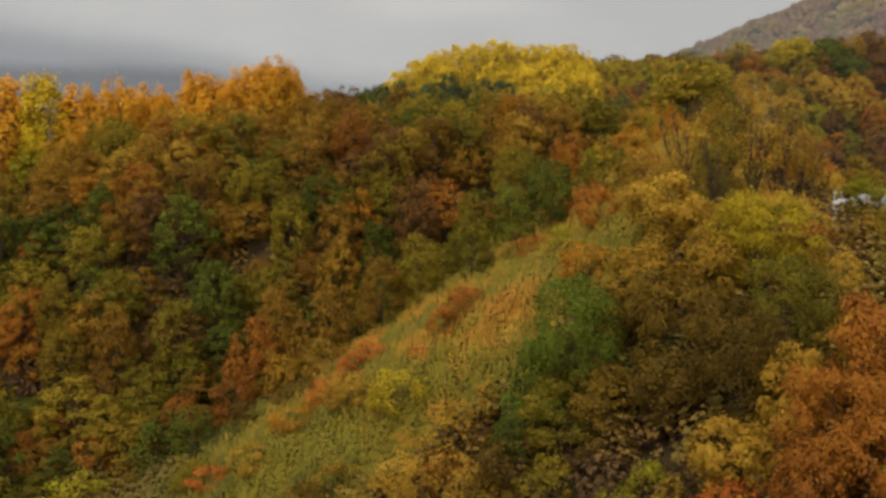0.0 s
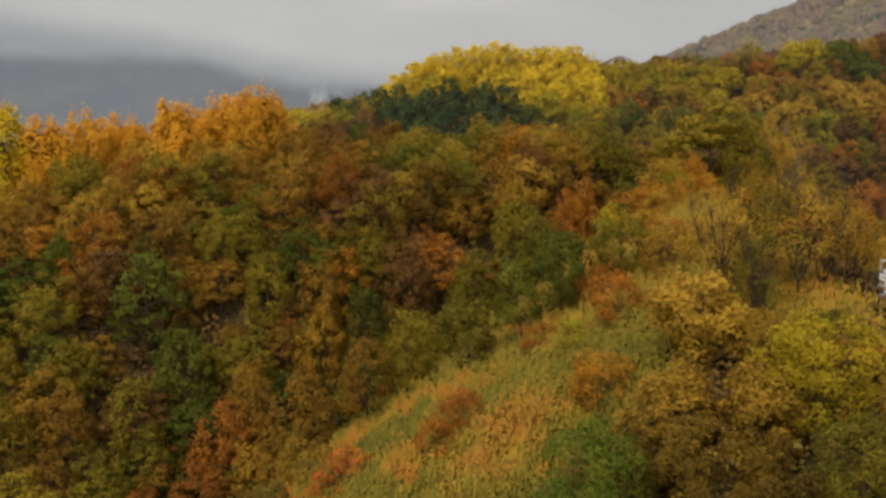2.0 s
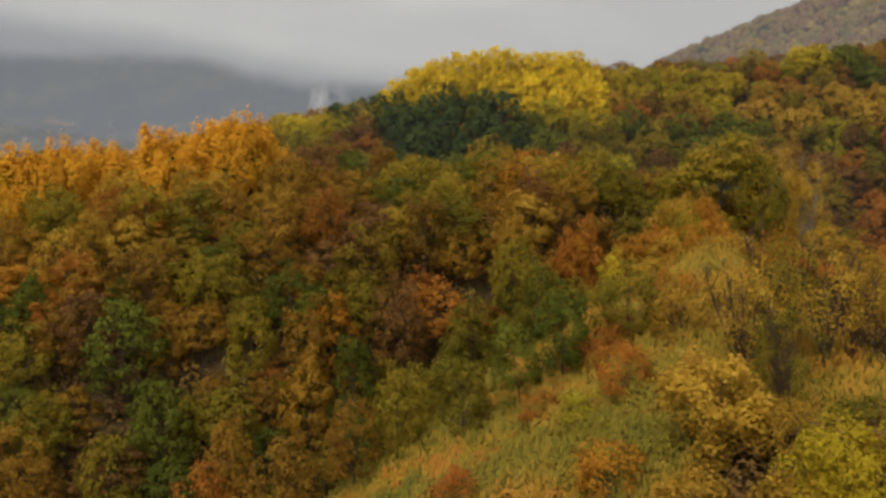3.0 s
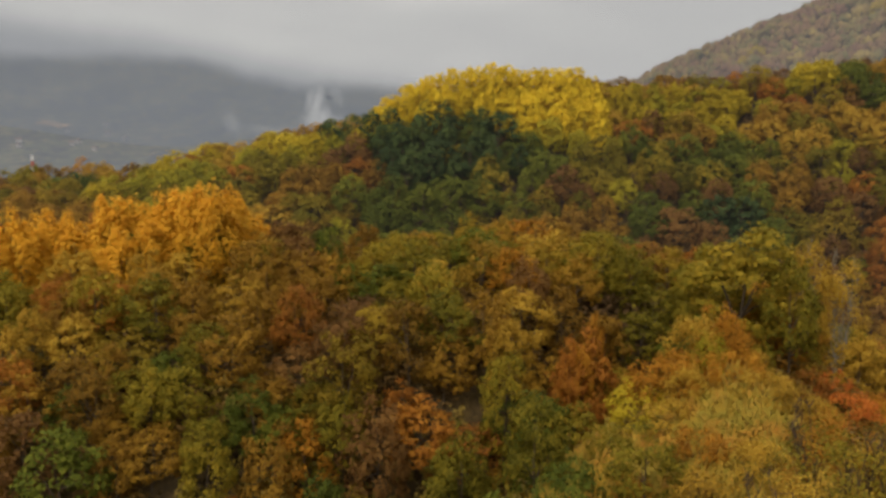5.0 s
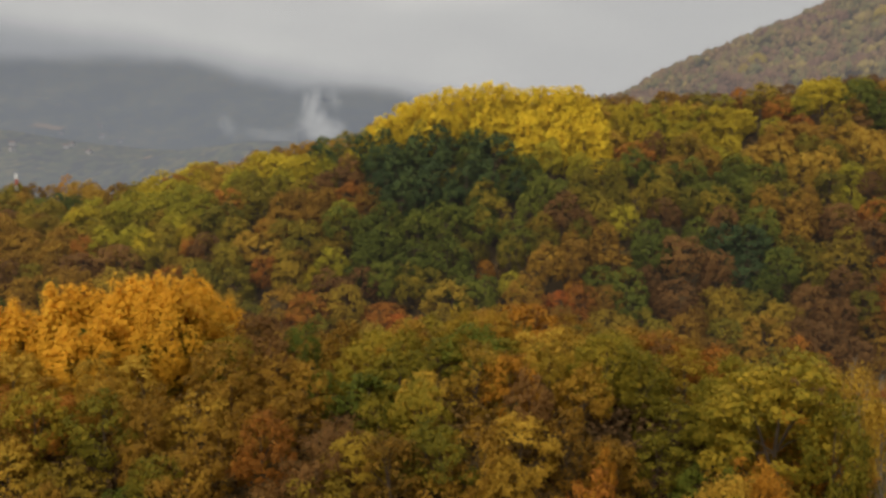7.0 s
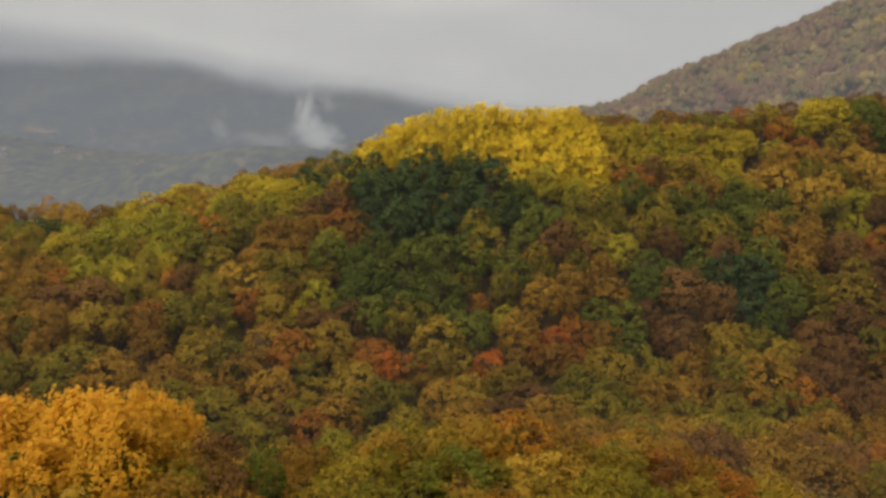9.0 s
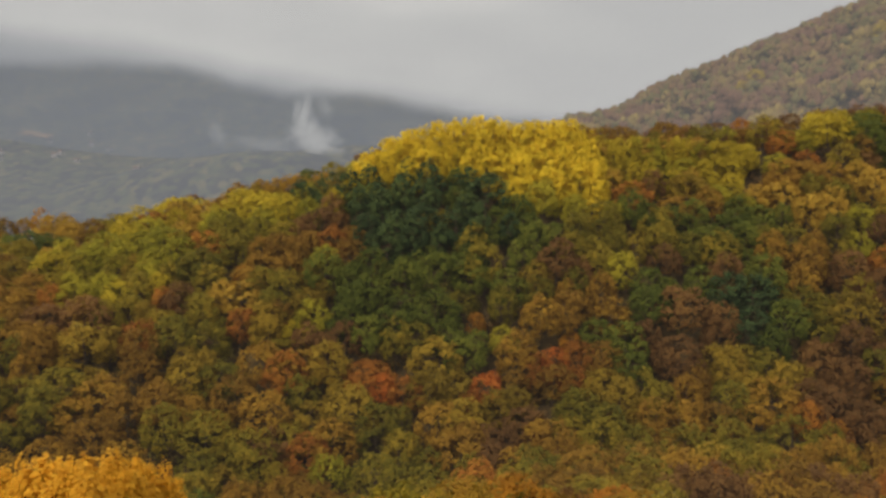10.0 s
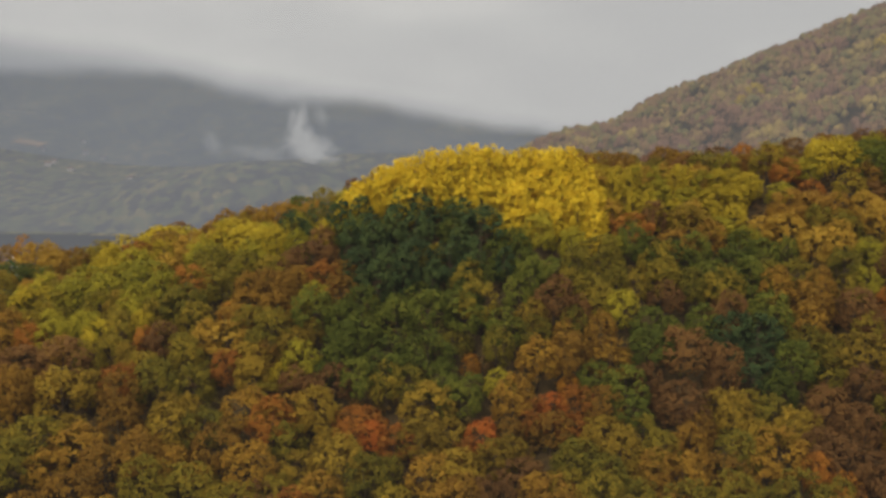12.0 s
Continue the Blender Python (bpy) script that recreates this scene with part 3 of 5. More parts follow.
for x, y, h, w in ((-31.7, 399.7, 19, 17.1), (-21.1, 385.5, 19, 17.3), (18.9, 371.9, 12.7, 10.2), (57.6, 371.7, 15.5, 13.1), (66.3, 366.6, 18.9, 16.7), (95.9, 390.1, 16.4, 14.1), (78.3, 388.2, 17.1, 14.8), (107.8, 405.7, 17.1, 14.8), (35.9, 400.4, 16.3, 14.0), (-15.8, 387.9, 18.7, 16.4), (-5.0, 392.1, 19, 17.6), (6.1, 394.4, 19, 17.6), (17.3, 393.0, 17.9, 15.6), (29.9, 387.4, 17.7, 15.4), (-6.3, 378.8, 19, 17.9), (6.1, 379.5, 19, 18.9), (-15.0, 374.2, 17.2, 15.0), (-22.7, 381.9, 15.8, 13.4), (181.1, 461.8, 17.7, 15.5),):
    tree("round_far", "green", x, y, h, w, "far")
for x, y, h, w in ((-141.0, 443.8, 19, 18.3), (-122.5, 428.4, 19, 19.7), (-111.1, 428.5, 19, 18.3), (-88.9, 422.5, 19, 17.7), (-97.8, 418.0, 17.7, 15.4), (-110.6, 402.7, 17.3, 15.0), (-124.8, 412.3, 14.7, 12.3), (28.0, 371.7, 13.6, 11.1), (68.2, 394.7, 17.3, 15.0), (155.4, 402.3, 15.6, 13.2), (160.3, 414.2, 16.0, 13.6),):
    tree("round_far", "lime", x, y, h, w, "far")
for x, y, h, w in ((-10.6, 357.7, 13.3, 10.8), (43.6, 363.9, 13.5, 11.0), (21.9, 352.9, 14.8, 12.4),):
    tree("round_far", "red", x, y, h, w, "far")
for x, y, h, w in ((102.6, 385.0, 19, 18.0), (112.4, 384.3, 19, 19.2),):
    tree("round_far", "dark", x, y, h, w, "far")
for x, y, h, w in ((-124.4, 443.3, 19.0, 22.7), (-98.1, 435.7, 19.0, 22.2),):
    tree("round_far", "lime", x, y, h, w, "far")
for x, y, h, w in ((-46.7, 455.3, 20.0, 14.3), (-38.2, 457.9, 20.0, 14.4), (-29.0, 454.8, 20.0, 13.3), (-20.1, 452.9, 20.0, 12.3), (-6.7, 454.3, 20.0, 11.0), (-14.5, 431.5, 20.0, 16.2), (1.9, 430.1, 20.0, 14.2), (24.5, 429.7, 20.0, 21.5), (1.7, 417.1, 20.0, 16.6), (13.9, 413.9, 20.0, 16.5), (-7.7, 414.3, 20.0, 12.4),):
    tree("pine", "dark", x, y, h, w, "far")
for x, y, h, w in ((15.8, 452.0, 14.0, 14.3), (35.5, 425.8, 14.0, 12.2), (39.6, 414.7, 14.0, 11.8), (-16.5, 399.1, 18.0, 14.3), (185.9, 471.0, 16.0, 19.7), (113.3, 416.6, 16.0, 14.2), (125.2, 421.1, 15.0, 14.3), (91.5, 417.1, 17.0, 17.2),):
    tree("round_far", "green", x, y, h, w, "far")
for x, y, h, w in ((-114.3, 392.2, 15.0, 14.0),):
    tree("round_far", "brown", x, y, h, w, "far")
for x, y, h, w in ((-12.8, 399.3, 14.0, 7.6), (-77.7, 410.5, 19.0, 19.5), (132.9, 378.4, 16.0, 13.5), (59.6, 403.2, 15.0, 14.5), (156.3, 430.0, 15.0, 14.7), (-85.1, 380.6, 16.0, 17.4),):
    tree("round_far", "olive", x, y, h, w, "far")
for x, y, h, w in ((-138.2, 429.6, 19.0, 20.6), (-108.1, 493.8, 19.0, 25.8), (-71.6, 469.5, 19.0, 27.1), (-126.2, 474.9, 19.0, 17.4), (176.6, 481.8, 17.0, 16.7), (168.6, 482.2, 17.0, 15.7),):
    tree("round_far", "yellow", x, y, h, w, "far")
for x, y, h, w in ((-174.2, 517.9, 16.0, 16.7),):
    tree("round_far", "tan", x, y, h, w, "far")
for x, y, h, w in ((100.4, 348.4, 15.0, 12.3),):
    tree("round_far", "ochre", x, y, h, w, "far")
for x, y, h, w in ((107.6, 374.6, 16.0, 21.0), (-169.9, 483.8, 15.0, 15.4),):
    tree("round_far", "dark", x, y, h, w, "far")
for x, y, h, w in ((99.3, 376.6, 16.1, 15.3),):
    tree("round_far", "maroon", x, y, h, w, "far")
for x, y, h, w in ((-184.3, 530.0, 18.7, 10.3),):
    tree("round_far", "orange", x, y, h, w, "far")
for x, y, h, w in ((-70.0, 155.0, 16.1, 7.7),):
    tree("gold_poplar", "orange", x, y, h, w, "ridge")
for x, y, h, w in ((-68.9, 155.0, 19.4, 10.3), (-59.9, 155.0, 15.9, 7.7), (-56.2, 154.6, 15.0, 6.8), (-51.1, 157.1, 15.0, 6.9), (-49.0, 165.0, 15.0, 6.4), (-40.7, 159.4, 15.0, 7.9), (-37.0, 163.4, 15.0, 7.2), (-32.0, 160.1, 15.0, 8.0), (-26.6, 154.8, 15.0, 8.5), (-24.5, 164.5, 15.0, 6.4), (-38.1, 169.7, 15.0, 7.5), (-46.7, 168.6, 15.0, 7.5), (-30.1, 164.5, 15.0, 8.2), (-26.9, 168.6, 15.0, 8.4), (-33.9, 169.0, 15.0, 8.4), (-41.1, 166.3, 15.0, 8.3), (-23.0, 168.4, 15.0, 5.6), (-53.6, 155.0, 15.0, 6.3), (-50.2, 161.5, 15.0, 6.6), (-46.0, 163.2, 15.0, 6.7), (-38.8, 161.1, 15.0, 7.0), (-34.2, 160.9, 15.0, 7.0), (-29.0, 156.5, 15.0, 7.3), (-25.7, 160.5, 15.0, 7.0),):
    tree("gold_poplar", "gold", x, y, h, w, "ridge")
for x, y, h, w in ((-43.1, 163.1, 15.0, 6.6), (-38.5, 165.5, 15.0, 6.7), (-31.7, 165.6, 15.0, 7.7), (-28.0, 163.9, 15.0, 7.6), (-24.8, 167.6, 15.0, 6.8), (-45.5, 160.0, 11.5, 7.3), (-38.1, 153.1, 11.0, 6.8), (-33.6, 154.5, 11.0, 7.5), (-30.9, 160.0, 11.3, 7.9), (-27.5, 164.4, 11.0, 8.3), (-24.9, 169.2, 11.0, 7.2), (-46.5, 169.6, 11.0, 8.7), (-40.1, 170.0, 10.2, 8.7), (-32.8, 170.0, 10.3, 8.7),):
    tree("gold_poplar", "gold", x, y, h, w, "ridge")
for x, y, h, w in ((-63.9, 155.0, 18.8, 11.1),):
    tree("gold_poplar", "poplar", x, y, h, w, "ridge")
for x, y, h, w in ((-55.4, 165.4, 15.0, 6.4), (-52.1, 166.9, 15.0, 6.8), (-27.1, 170.0, 7.9, 7.3),):
    tree("gold_poplar", "tan", x, y, h, w, "ridge")
for x, y, h, w in ((-36.5, 155.0, 9.7, 5.1),):
    tree("pine", "green", x, y, h, w, "ridge")
for x, y, h, w in ((-26.7, 155.0, 10.6, 7.2), (-44.2, 120.7, 10.5, 9.3), (-2.9, 103.6, 9.5, 6.2), (-26.0, 126.0, 9.5, 7.1), (4.6, 114.1, 9.5, 6.3), (10.0, 110.2, 10.5, 6.1), (16.5, 98.0, 8.2, 6.2), (1.9, 138.1, 9.5, 7.8), (8.4, 124.4, 9.5, 5.7), (3.1, 98.0, 8.2, 5.3), (-39.3, 114.0, 9.5, 8.8), (-31.6, 109.3, 9.5, 7.3), (-19.6, 119.7, 9.5, 6.1), (35.8, 125.0, 13.4, 6.3), (-5.5, 149.0, 8.0, 6.2), (24.5, 147.4, 9.0, 6.7),):
    tree("round_mid", "olive", x, y, h, w, "ridge")
for x, y, h, w in ((-15.2, 152.0, 10.0, 7.1), (-3.0, 120.8, 9.5, 7.7), (-7.5, 130.2, 9.5, 7.3),):
    tree("round_mid", "maroon", x, y, h, w, "ridge")
for x, y, h, w in ((-10.6, 145.9, 8.0, 6.8), (-40.5, 122.6, 9.5, 6.3), (-18.9, 130.4, 9.5, 8.0), (-12.3, 114.8, 9.5, 6.4), (6.9, 131.7, 9.5, 6.7), (-0.8, 130.2, 9.5, 7.3), (-13.0, 103.6, 9.5, 8.7), (-40.9, 111.7, 9.5, 8.1), (-19.5, 109.7, 9.5, 6.2), (-6.5, 101.8, 9.5, 5.6), (-27.9, 120.6, 8.5, 5.6), (-31.9, 126.3, 9.5, 6.5), (-54.3, 140.5, 9.5, 7.3), (15.7, 135.9, 8.0, 6.0),):
    tree("round_mid", "brown", x, y, h, w, "ridge")
for x, y, h, w in ((-41.5, 135.6, 9.5, 5.6), (9.2, 130.1, 8.0, 5.8), (1.4, 142.5, 8.0, 5.8),):
    tree("round_mid", "tan", x, y, h, w, "ridge")
for x, y, h, w in ((-46.0, 127.2, 9.5, 5.2), (-32.5, 119.9, 11.5, 10.1), (-27.6, 114.5, 8.5, 7.4), (-7.6, 114.6, 9.5, 6.1), (-15.3, 123.9, 8.5, 5.7), (11.2, 98.0, 9.2, 6.2), (7.9, 98.0, 8.8, 4.8), (26.2, 122.3, 8.0, 3.4), (11.3, 118.9, 8.0, 7.0), (-11.7, 154.4, 9.0, 5.8), (-8.2, 145.7, 7.0, 4.2),):
    tree("round_mid", "green", x, y, h, w, "ridge")
for x, y, h, w in ((-41.6, 142.5, 9.5, 6.6), (-12.9, 134.1, 9.5, 6.9), (-21.6, 106.1, 8.5, 7.6), (-41.3, 128.8, 9.5, 6.6), (15.5, 125.7, 9.0, 4.3),):
    tree("round_mid", "rust", x, y, h, w, "ridge")
for x, y, h, w in ((-9.8, 120.6, 8.5, 6.2), (16.3, 126.0, 8.0, 3.0), (18.0, 132.3, 8.0, 3.2),):
    tree("round_mid", "orange", x, y, h, w, "ridge")
for x, y, h, w in ((16.4, 128.0, 9.0, 8.0),):
    tree("round_mid", "rust", x, y, h, w, "ridge")
for x, y, h, w in ((32.8, 130.0, 15.9, 12.5), (30.6, 140.0, 12.3, 7.2),):
    tree("tall_mid", "olive", x, y, h, w, "ridge")
for x, y, h, w in ((40.0, 132.6, 15.3, 5.9), (42.8, 130.0, 14.8, 5.8),):
    tree("birch", "tan", x, y, h, w, "ridge")
for x, y, h, w in ((-6.6, 88.6, 3.4, 5.0), (-8.4, 87.0, 3.2, 4.4), (-10.6, 85.2, 3.0, 4.2), (2.6, 88.6, 2.8, 3.6), (15.6, 49.1, 4.0, 4.5), (-20.6, 80.6, 3.0, 4.5), (38.4, 120.0, 4.7, 3.9), (36.6, 112.4, 5.0, 5.9),):
    tree("shrub", "red", x, y, h, w, "near")
for x, y, h, w in ((8.6, 66.1, 12.0, 7.7),):
    tree("big_near", "fresh", x, y, h, w, "near")
for x, y, h, w in ((6.1, 66.4, 9.0, 6.0), (5.7, 65.9, 6.0, 5.2),):
    tree("shrub", "fresh", x, y, h, w, "near")
for x, y, h, w in ((12.1, 78.7, 5.0, 5.4), (-13.1, 82.6, 3.0, 5.6), (-49.0, 110.5, 6.0, 7.3), (22.6, 114.5, 5.0, 6.7), (27.9, 120.0, 5.2, 5.6), (21.1, 114.8, 5.0, 6.8), (28.2, 120.0, 6.9, 5.8), (12.7, 101.8, 4.0, 4.1), (16.0, 99.8, 4.0, 4.4), (26.7, 112.1, 4.5, 5.6), (40.0, 114.4, 4.5, 4.3), (21.1, 101.5, 4.0, 4.9),):
    tree("shrub", "orange", x, y, h, w, "near")
for x, y, h, w in ((2.3, 84.6, 4.0, 5.3), (0.3, 83.0, 3.5, 4.5), (-37.5, 98.2, 5.0, 5.7), (8.6, 93.0, 3.5, 3.9), (14.4, 88.6, 5.0, 5.2), (14.4, 95.9, 5.0, 5.1),):
    tree("shrub", "rust", x, y, h, w, "near")
for x, y, h, w in ((22.5, 67.7, 9.0, 9.2),):
    tree("big_near", "yellow", x, y, h, w, "near")
for x, y, h, w in ((18.6, 67.2, 8.0, 5.6), (15.4, 70.8, 7.0, 6.3), (17.7, 77.6, 8.0, 7.8), (15.9, 51.4, 6.0, 5.2), (20.2, 53.3, 7.0, 4.5),):
    tree("round_near", "tan", x, y, h, w, "near")
for x, y, h, w in ((15.9, 63.9, 8.0, 7.6), (17.8, 56.4, 9.0, 7.1),):
    tree("big_near", "umber", x, y, h, w, "near")
for x, y, h, w in ((13.8, 68.5, 6.0, 5.3),):
    tree("round_near", "umber", x, y, h, w, "near")
for x, y, h, w in ((22.2, 60.3, 8.0, 7.2), (8.5, 64.4, 6.0, 7.8),):
    tree("big_near", "olive", x, y, h, w, "near")
for x, y, h, w in ((27.7, 65.9, 5.0, 4.3), (18.4, 50.8, 6.0, 4.3), (0.3, 71.2, 5.0, 7.2), (-8.1, 80.7, 4.0, 5.9), (-8.2, 72.1, 4.0, 5.8), (-2.7, 69.6, 4.0, 5.6), (-16.5, 80.1, 3.0, 5.4), (43.3, 97.7, 5.0, 3.5), (30.0, 75.7, 4.0, 3.6), (33.5, 75.2, 4.0, 3.6), (25.5, 117.8, 6.0, 7.0), (12.5, 100.5, 4.0, 4.8), (15.3, 104.7, 4.0, 4.3), (20.5, 109.1, 4.0, 4.5), (23.3, 113.0, 4.0, 4.7), (30.7, 118.1, 5.0, 3.0), (28.0, 109.0, 4.0, 5.8), (32.4, 112.3, 4.0, 5.6), (24.3, 97.7, 4.0, 5.0), (24.5, 92.8, 4.0, 4.6),):
    tree("shrub", "tan", x, y, h, w, "near")
for x, y, h, w in ((10.6, 63.1, 6.0, 6.9), (14.9, 59.1, 6.0, 6.1),):
    tree("round_near", "umber", x, y, h, w, "near")
for x, y, h, w in ((23.7, 51.9, 9.0, 5.3), (21.6, 46.5, 7.0, 4.5), (18.4, 46.4, 6.0, 4.3),):
    tree("round_near", "rust", x, y, h, w, "near")
for x, y, h, w in ((20.5, 48.7, 8.0, 5.9),):
    tree("big_near", "rust", x, y, h, w, "near")
for x, y, h, w in ((12.0, 53.5, 4.5, 4.1), (10.3, 54.7, 4.0, 3.2), (-36.9, 91.6, 6.0, 7.9), (11.8, 87.8, 3.0, 5.7), (25.7, 116.1, 5.0, 3.7), (32.4, 99.4, 4.0, 4.3),):
    tree("shrub", "lime", x, y, h, w, "near")
for x, y, h, w in ((-3.7, 77.4, 4.5, 6.1), (19.1, 113.6, 5.0, 5.7),):
    tree("shrub", "yellow", x, y, h, w, "near")
for x, y, h, w in ((4.6, 64.4, 5.0, 5.9), (3.4, 63.5, 4.0, 5.1), (38.2, 83.2, 4.0, 3.4),):
    tree("shrub", "umber", x, y, h, w, "near")
for x, y, h, w in ((-29.0, 95.3, 7.0, 7.8), (-24.9, 93.1, 7.0, 5.7),):
    tree("shrub", "green", x, y, h, w, "near")
for x, y, h, w in ((16.3, 111.1, 4.0, 4.6), (29.3, 100.6, 4.0, 5.2),):
    tree("shrub", "olive", x, y, h, w, "near")
for x, y, h, w in ((19.5, 96.0, 3.5, 3.0),):
    tree("shrub", "maroon", x, y, h, w, "near")

for x, y, h, w in ((281.0, 900.0, 24.0, 20.0), (380.0, 890.0, 24.0, 21.0), (262.0, 880.0, 21.0, 15.0)):
    tree("round_far", "yellow", x, y, h, w, "hill")

for x, y, h, w, c in ((22.0, 84.5, 9.5, 7.0, "tan"), (25.0, 86.5, 10.2, 7.5, "olive"), (28.0, 86.0, 10.0, 7.5, "tan"), (30.5, 87.5, 9.5, 7.0, "brown"), (26.0, 90.5, 10.0, 7.5, "orange"), (23.5, 80.5, 8.0, 6.5, "olive"), (33.5, 90.0, 7.5, 6.0, "brown")):
    tree("bare", c, x, y, h, w, "near")
tree("round_near", "lime", 37.2, 85.0, 5.0, 4.6, "near")
tree("shrub", "lime", 41.5, 88.5, 2.6, 4.0, "near")

# ---- the woods between them ----
def pick(rng, table):
    names, weights = zip(*table)
    w = np.array(weights, float)
    return names[rng.choice(len(names), p=w / w.sum())]


def in_oval(x, y, cx, cy, rx, ry):
    return ((x - cx) / rx) ** 2 + ((y - cy) / ry) ** 2 < 1


def far_mix(x, y):
    """What grows where on the far hillside: shape, colour, height, width."""
    if -22 < x < 72 and 452 - 0.6 * max(x - 20, 0) < y < 485 or 72 < x < 138 and 438 < y < 485:
        return "poplar", "poplar" if x < 70 else "yellow", 15, 8.5
    if in_oval(x, y, 8, 425, 34, 22):
        return "pine", "dark", 18, 11
    if in_oval(x, y, -5, 389, 34, 13):
        return "round_far", "green", 17, 14
    if in_oval(x, y, -104, 405, 27, 16) or in_oval(x, y, -70, 454, 42, 22):
        return "round_far", "yellow" if math.sin(x * 0.31 + y * 0.7) > 0.1 else "lime", 17, 14
    return None


for x, y, w, c, place in planted:
    marks.setdefault(place, []).append((x, y, c))
marks = {place: (np.array([m[:2] for m in rows]), [m[2] for m in rows]) for place, rows in marks.items()}
KIN = {"red": "rust", "orange": "brown", "dark": "green", "gold": "tan", "poplar": "lime", "fresh": "green", "rust": "brown", "umber": "brown", "lime": "olive", "yellow": "lime"}


def like_neighbours(rng, x, y, place, table, reach):
    """Trees of a kind stand together: mostly the colour of the nearest tree that stands out, or one close to it."""
    if place in marks and rng.random() < (0.45 if place == "ridge" else 0.7):
        spots, colours = marks[place]
        d = np.hypot(spots[:, 0] - x, spots[:, 1] - y)
        i = int(d.argmin())
        if d[i] < reach:
            return KIN.get(colours[i], colours[i])
    # and patches of one colour between them
    patch_rng = np.random.default_rng(int(x // (reach * 0.8)) * 1013 + int(y // (reach * 0.8)) * 7919 + 500000)
    return pick(patch_rng if rng.random() < 0.55 else rng, table)


WOOD_COLOURS = [("brown", 4.2), ("rust", 0.5), ("olive", 6.0), ("ochre", 3.6), ("maroon", 1.0), ("lime", 0.15), ("green", 0.6)]
EAST_COLOURS = [("brown", 5.0), ("rust", 1.2), ("olive", 2.4), ("ochre", 0.9), ("maroon", 3.4), ("green", 0.2)]
GULLY_COLOURS = [("brown", 4.2), ("rust", 2.2), ("olive", 6), ("green", 2.4), ("ochre", 3.0), ("maroon", 0.5)]
RIDGE_COLOURS = [("brown", 5), ("rust", 3.2), ("olive", 5.0), ("ochre", 4.0), ("tan", 1.5), ("maroon", 0.35), ("orange", 0.5), ("green", 0.5), ("lime", 0.5)]
SLOPE_COLOURS = [("tan", 3), ("olive", 4), ("lime", 0.8), ("umber", 4), ("rust", 1.2), ("orange", 0.6)]


def free(x, y, gap):
    i, j = int(x // 12), int(y // 12)
    close = (t for a in (-1, 0, 1) for b in (-1, 0, 1) for t in stems.get((i + a, j + b), ()))
    return all((x - a) ** 2 + (y - b) ** 2 > max(0.55 * gap, 0.36 * w) ** 2 for a, b, w in close)


def fill(rng, x0, x1, y0, y1, step, chooser):
    for gy in np.arange(y0, y1, step * 0.87):
        for gx in np.arange(x0, x1, step):
            x, y = gx + rng.uniform(-0.42, 0.42) * step + (step / 2 if int(gy / step) % 2 else 0), gy + rng.uniform(-0.4, 0.4) * step
            if abs(x - 3) > 0.50 * y + 14:
                continue
            got = chooser(rng, x, y)
            if got and free(x, y, step):
                shape, colour, h, w, place = got
                tree(shape, colour, x, y, h * rng.uniform(0.76, 1.24), w * rng.uniform(0.78, 1.25), place)


def open_slope(x, y):
    """Where the near slope is under saplings and tall grass alone."""
    edge = spur_edge(x)
    return (y < edge + 1) & (y > edge - 34 - 0.3 * np.clip(x, 0, 30)) & ((x < 33) | (y > 109)) & ~in_oval(x, y, 50, 101, 12, 10)


def near_choice(rng, x, y):
    if y > spur_edge(x) - 1 or in_oval(x, y, 48, 101, 13, 9) or (x > 29 and y > 80):
        return None
    if open_slope(x, y) and rng.random() < 0.93:
        return None
    c = pick(rng, SLOPE_COLOURS)
    if rng.random() < 0.3 and x < 14:
        return "sapling", c, 4.0, 2.4, "near"
    return "shrub", c, 4.4, 5.4, "near"


def ridge_choice(rng, x, y):
    if y < spur_edge(x) + 2 or y > 204 or x > 62 + 0.8 * max(y - 162, 0) or in_oval(x, y, 48, 101, 13, 9):
        return None
    if y > 162:
        return "round_far", like_neighbours(rng, x, y, "ridge", EAST_COLOURS if x > 15 else RIDGE_COLOURS, 10), 9.0, 9.0, "ridge"
    return "round_mid", like_neighbours(rng, x, y, "ridge", GULLY_COLOURS if x < -12 and y < 128 else RIDGE_COLOURS, 9), 8.2, 7.6, "ridge"


def far_choice(rng, x, y):
    got = far_mix(x, y)
    if got:
        return (*got, "far")
    c = like_neighbours(rng, x, y, "far", EAST_COLOURS if x > 55 + 0.4 * max(y - 380, 0) else WOOD_COLOURS, 22)
    return "round_far", c, 16.5 if y < 430 else 14.0, 15.4, "far"


wood_rng = np.random.default_rng(5)
fill(wood_rng, -45, 48, 44, 116, 3.9, near_choice)
fill(wood_rng, -82, 84, 88, 162, 5.3, ridge_choice)
fill(wood_rng, -34, 34, 98, 136, 4.6, lambda r, x, y: ("round_mid", like_neighbours(r, x, y, "ridge", GULLY_COLOURS, 9), 9.5, 7.2, "ridge") if 3 < y - spur_edge(x) < 26 else None)
fill(wood_rng, -46, 12, 92, 132, 3.7, lambda r, x, y: ("round_mid", like_neighbours(r, x, y, "ridge", GULLY_COLOURS, 9), 5.6, 5.0, "ridge") if y > spur_edge(x) + 2 else None)
fill(wood_rng, -80, 12, 86, 132, 4.3, lambda r, x, y: ("round_mid", like_neighbours(r, x, y, "ridge", GULLY_COLOURS, 9), 6.2, 5.8, "ridge") if y > spur_edge(x) + 1 else None)
fill(wood_rng, 30, 64, 108, 128, 4.2, lambda r, x, y: ("shrub", pick(r, SLOPE_COLOURS), 4.4, 4.8, "near") if not in_oval(x, y, 50, 101, 13, 10) else None)
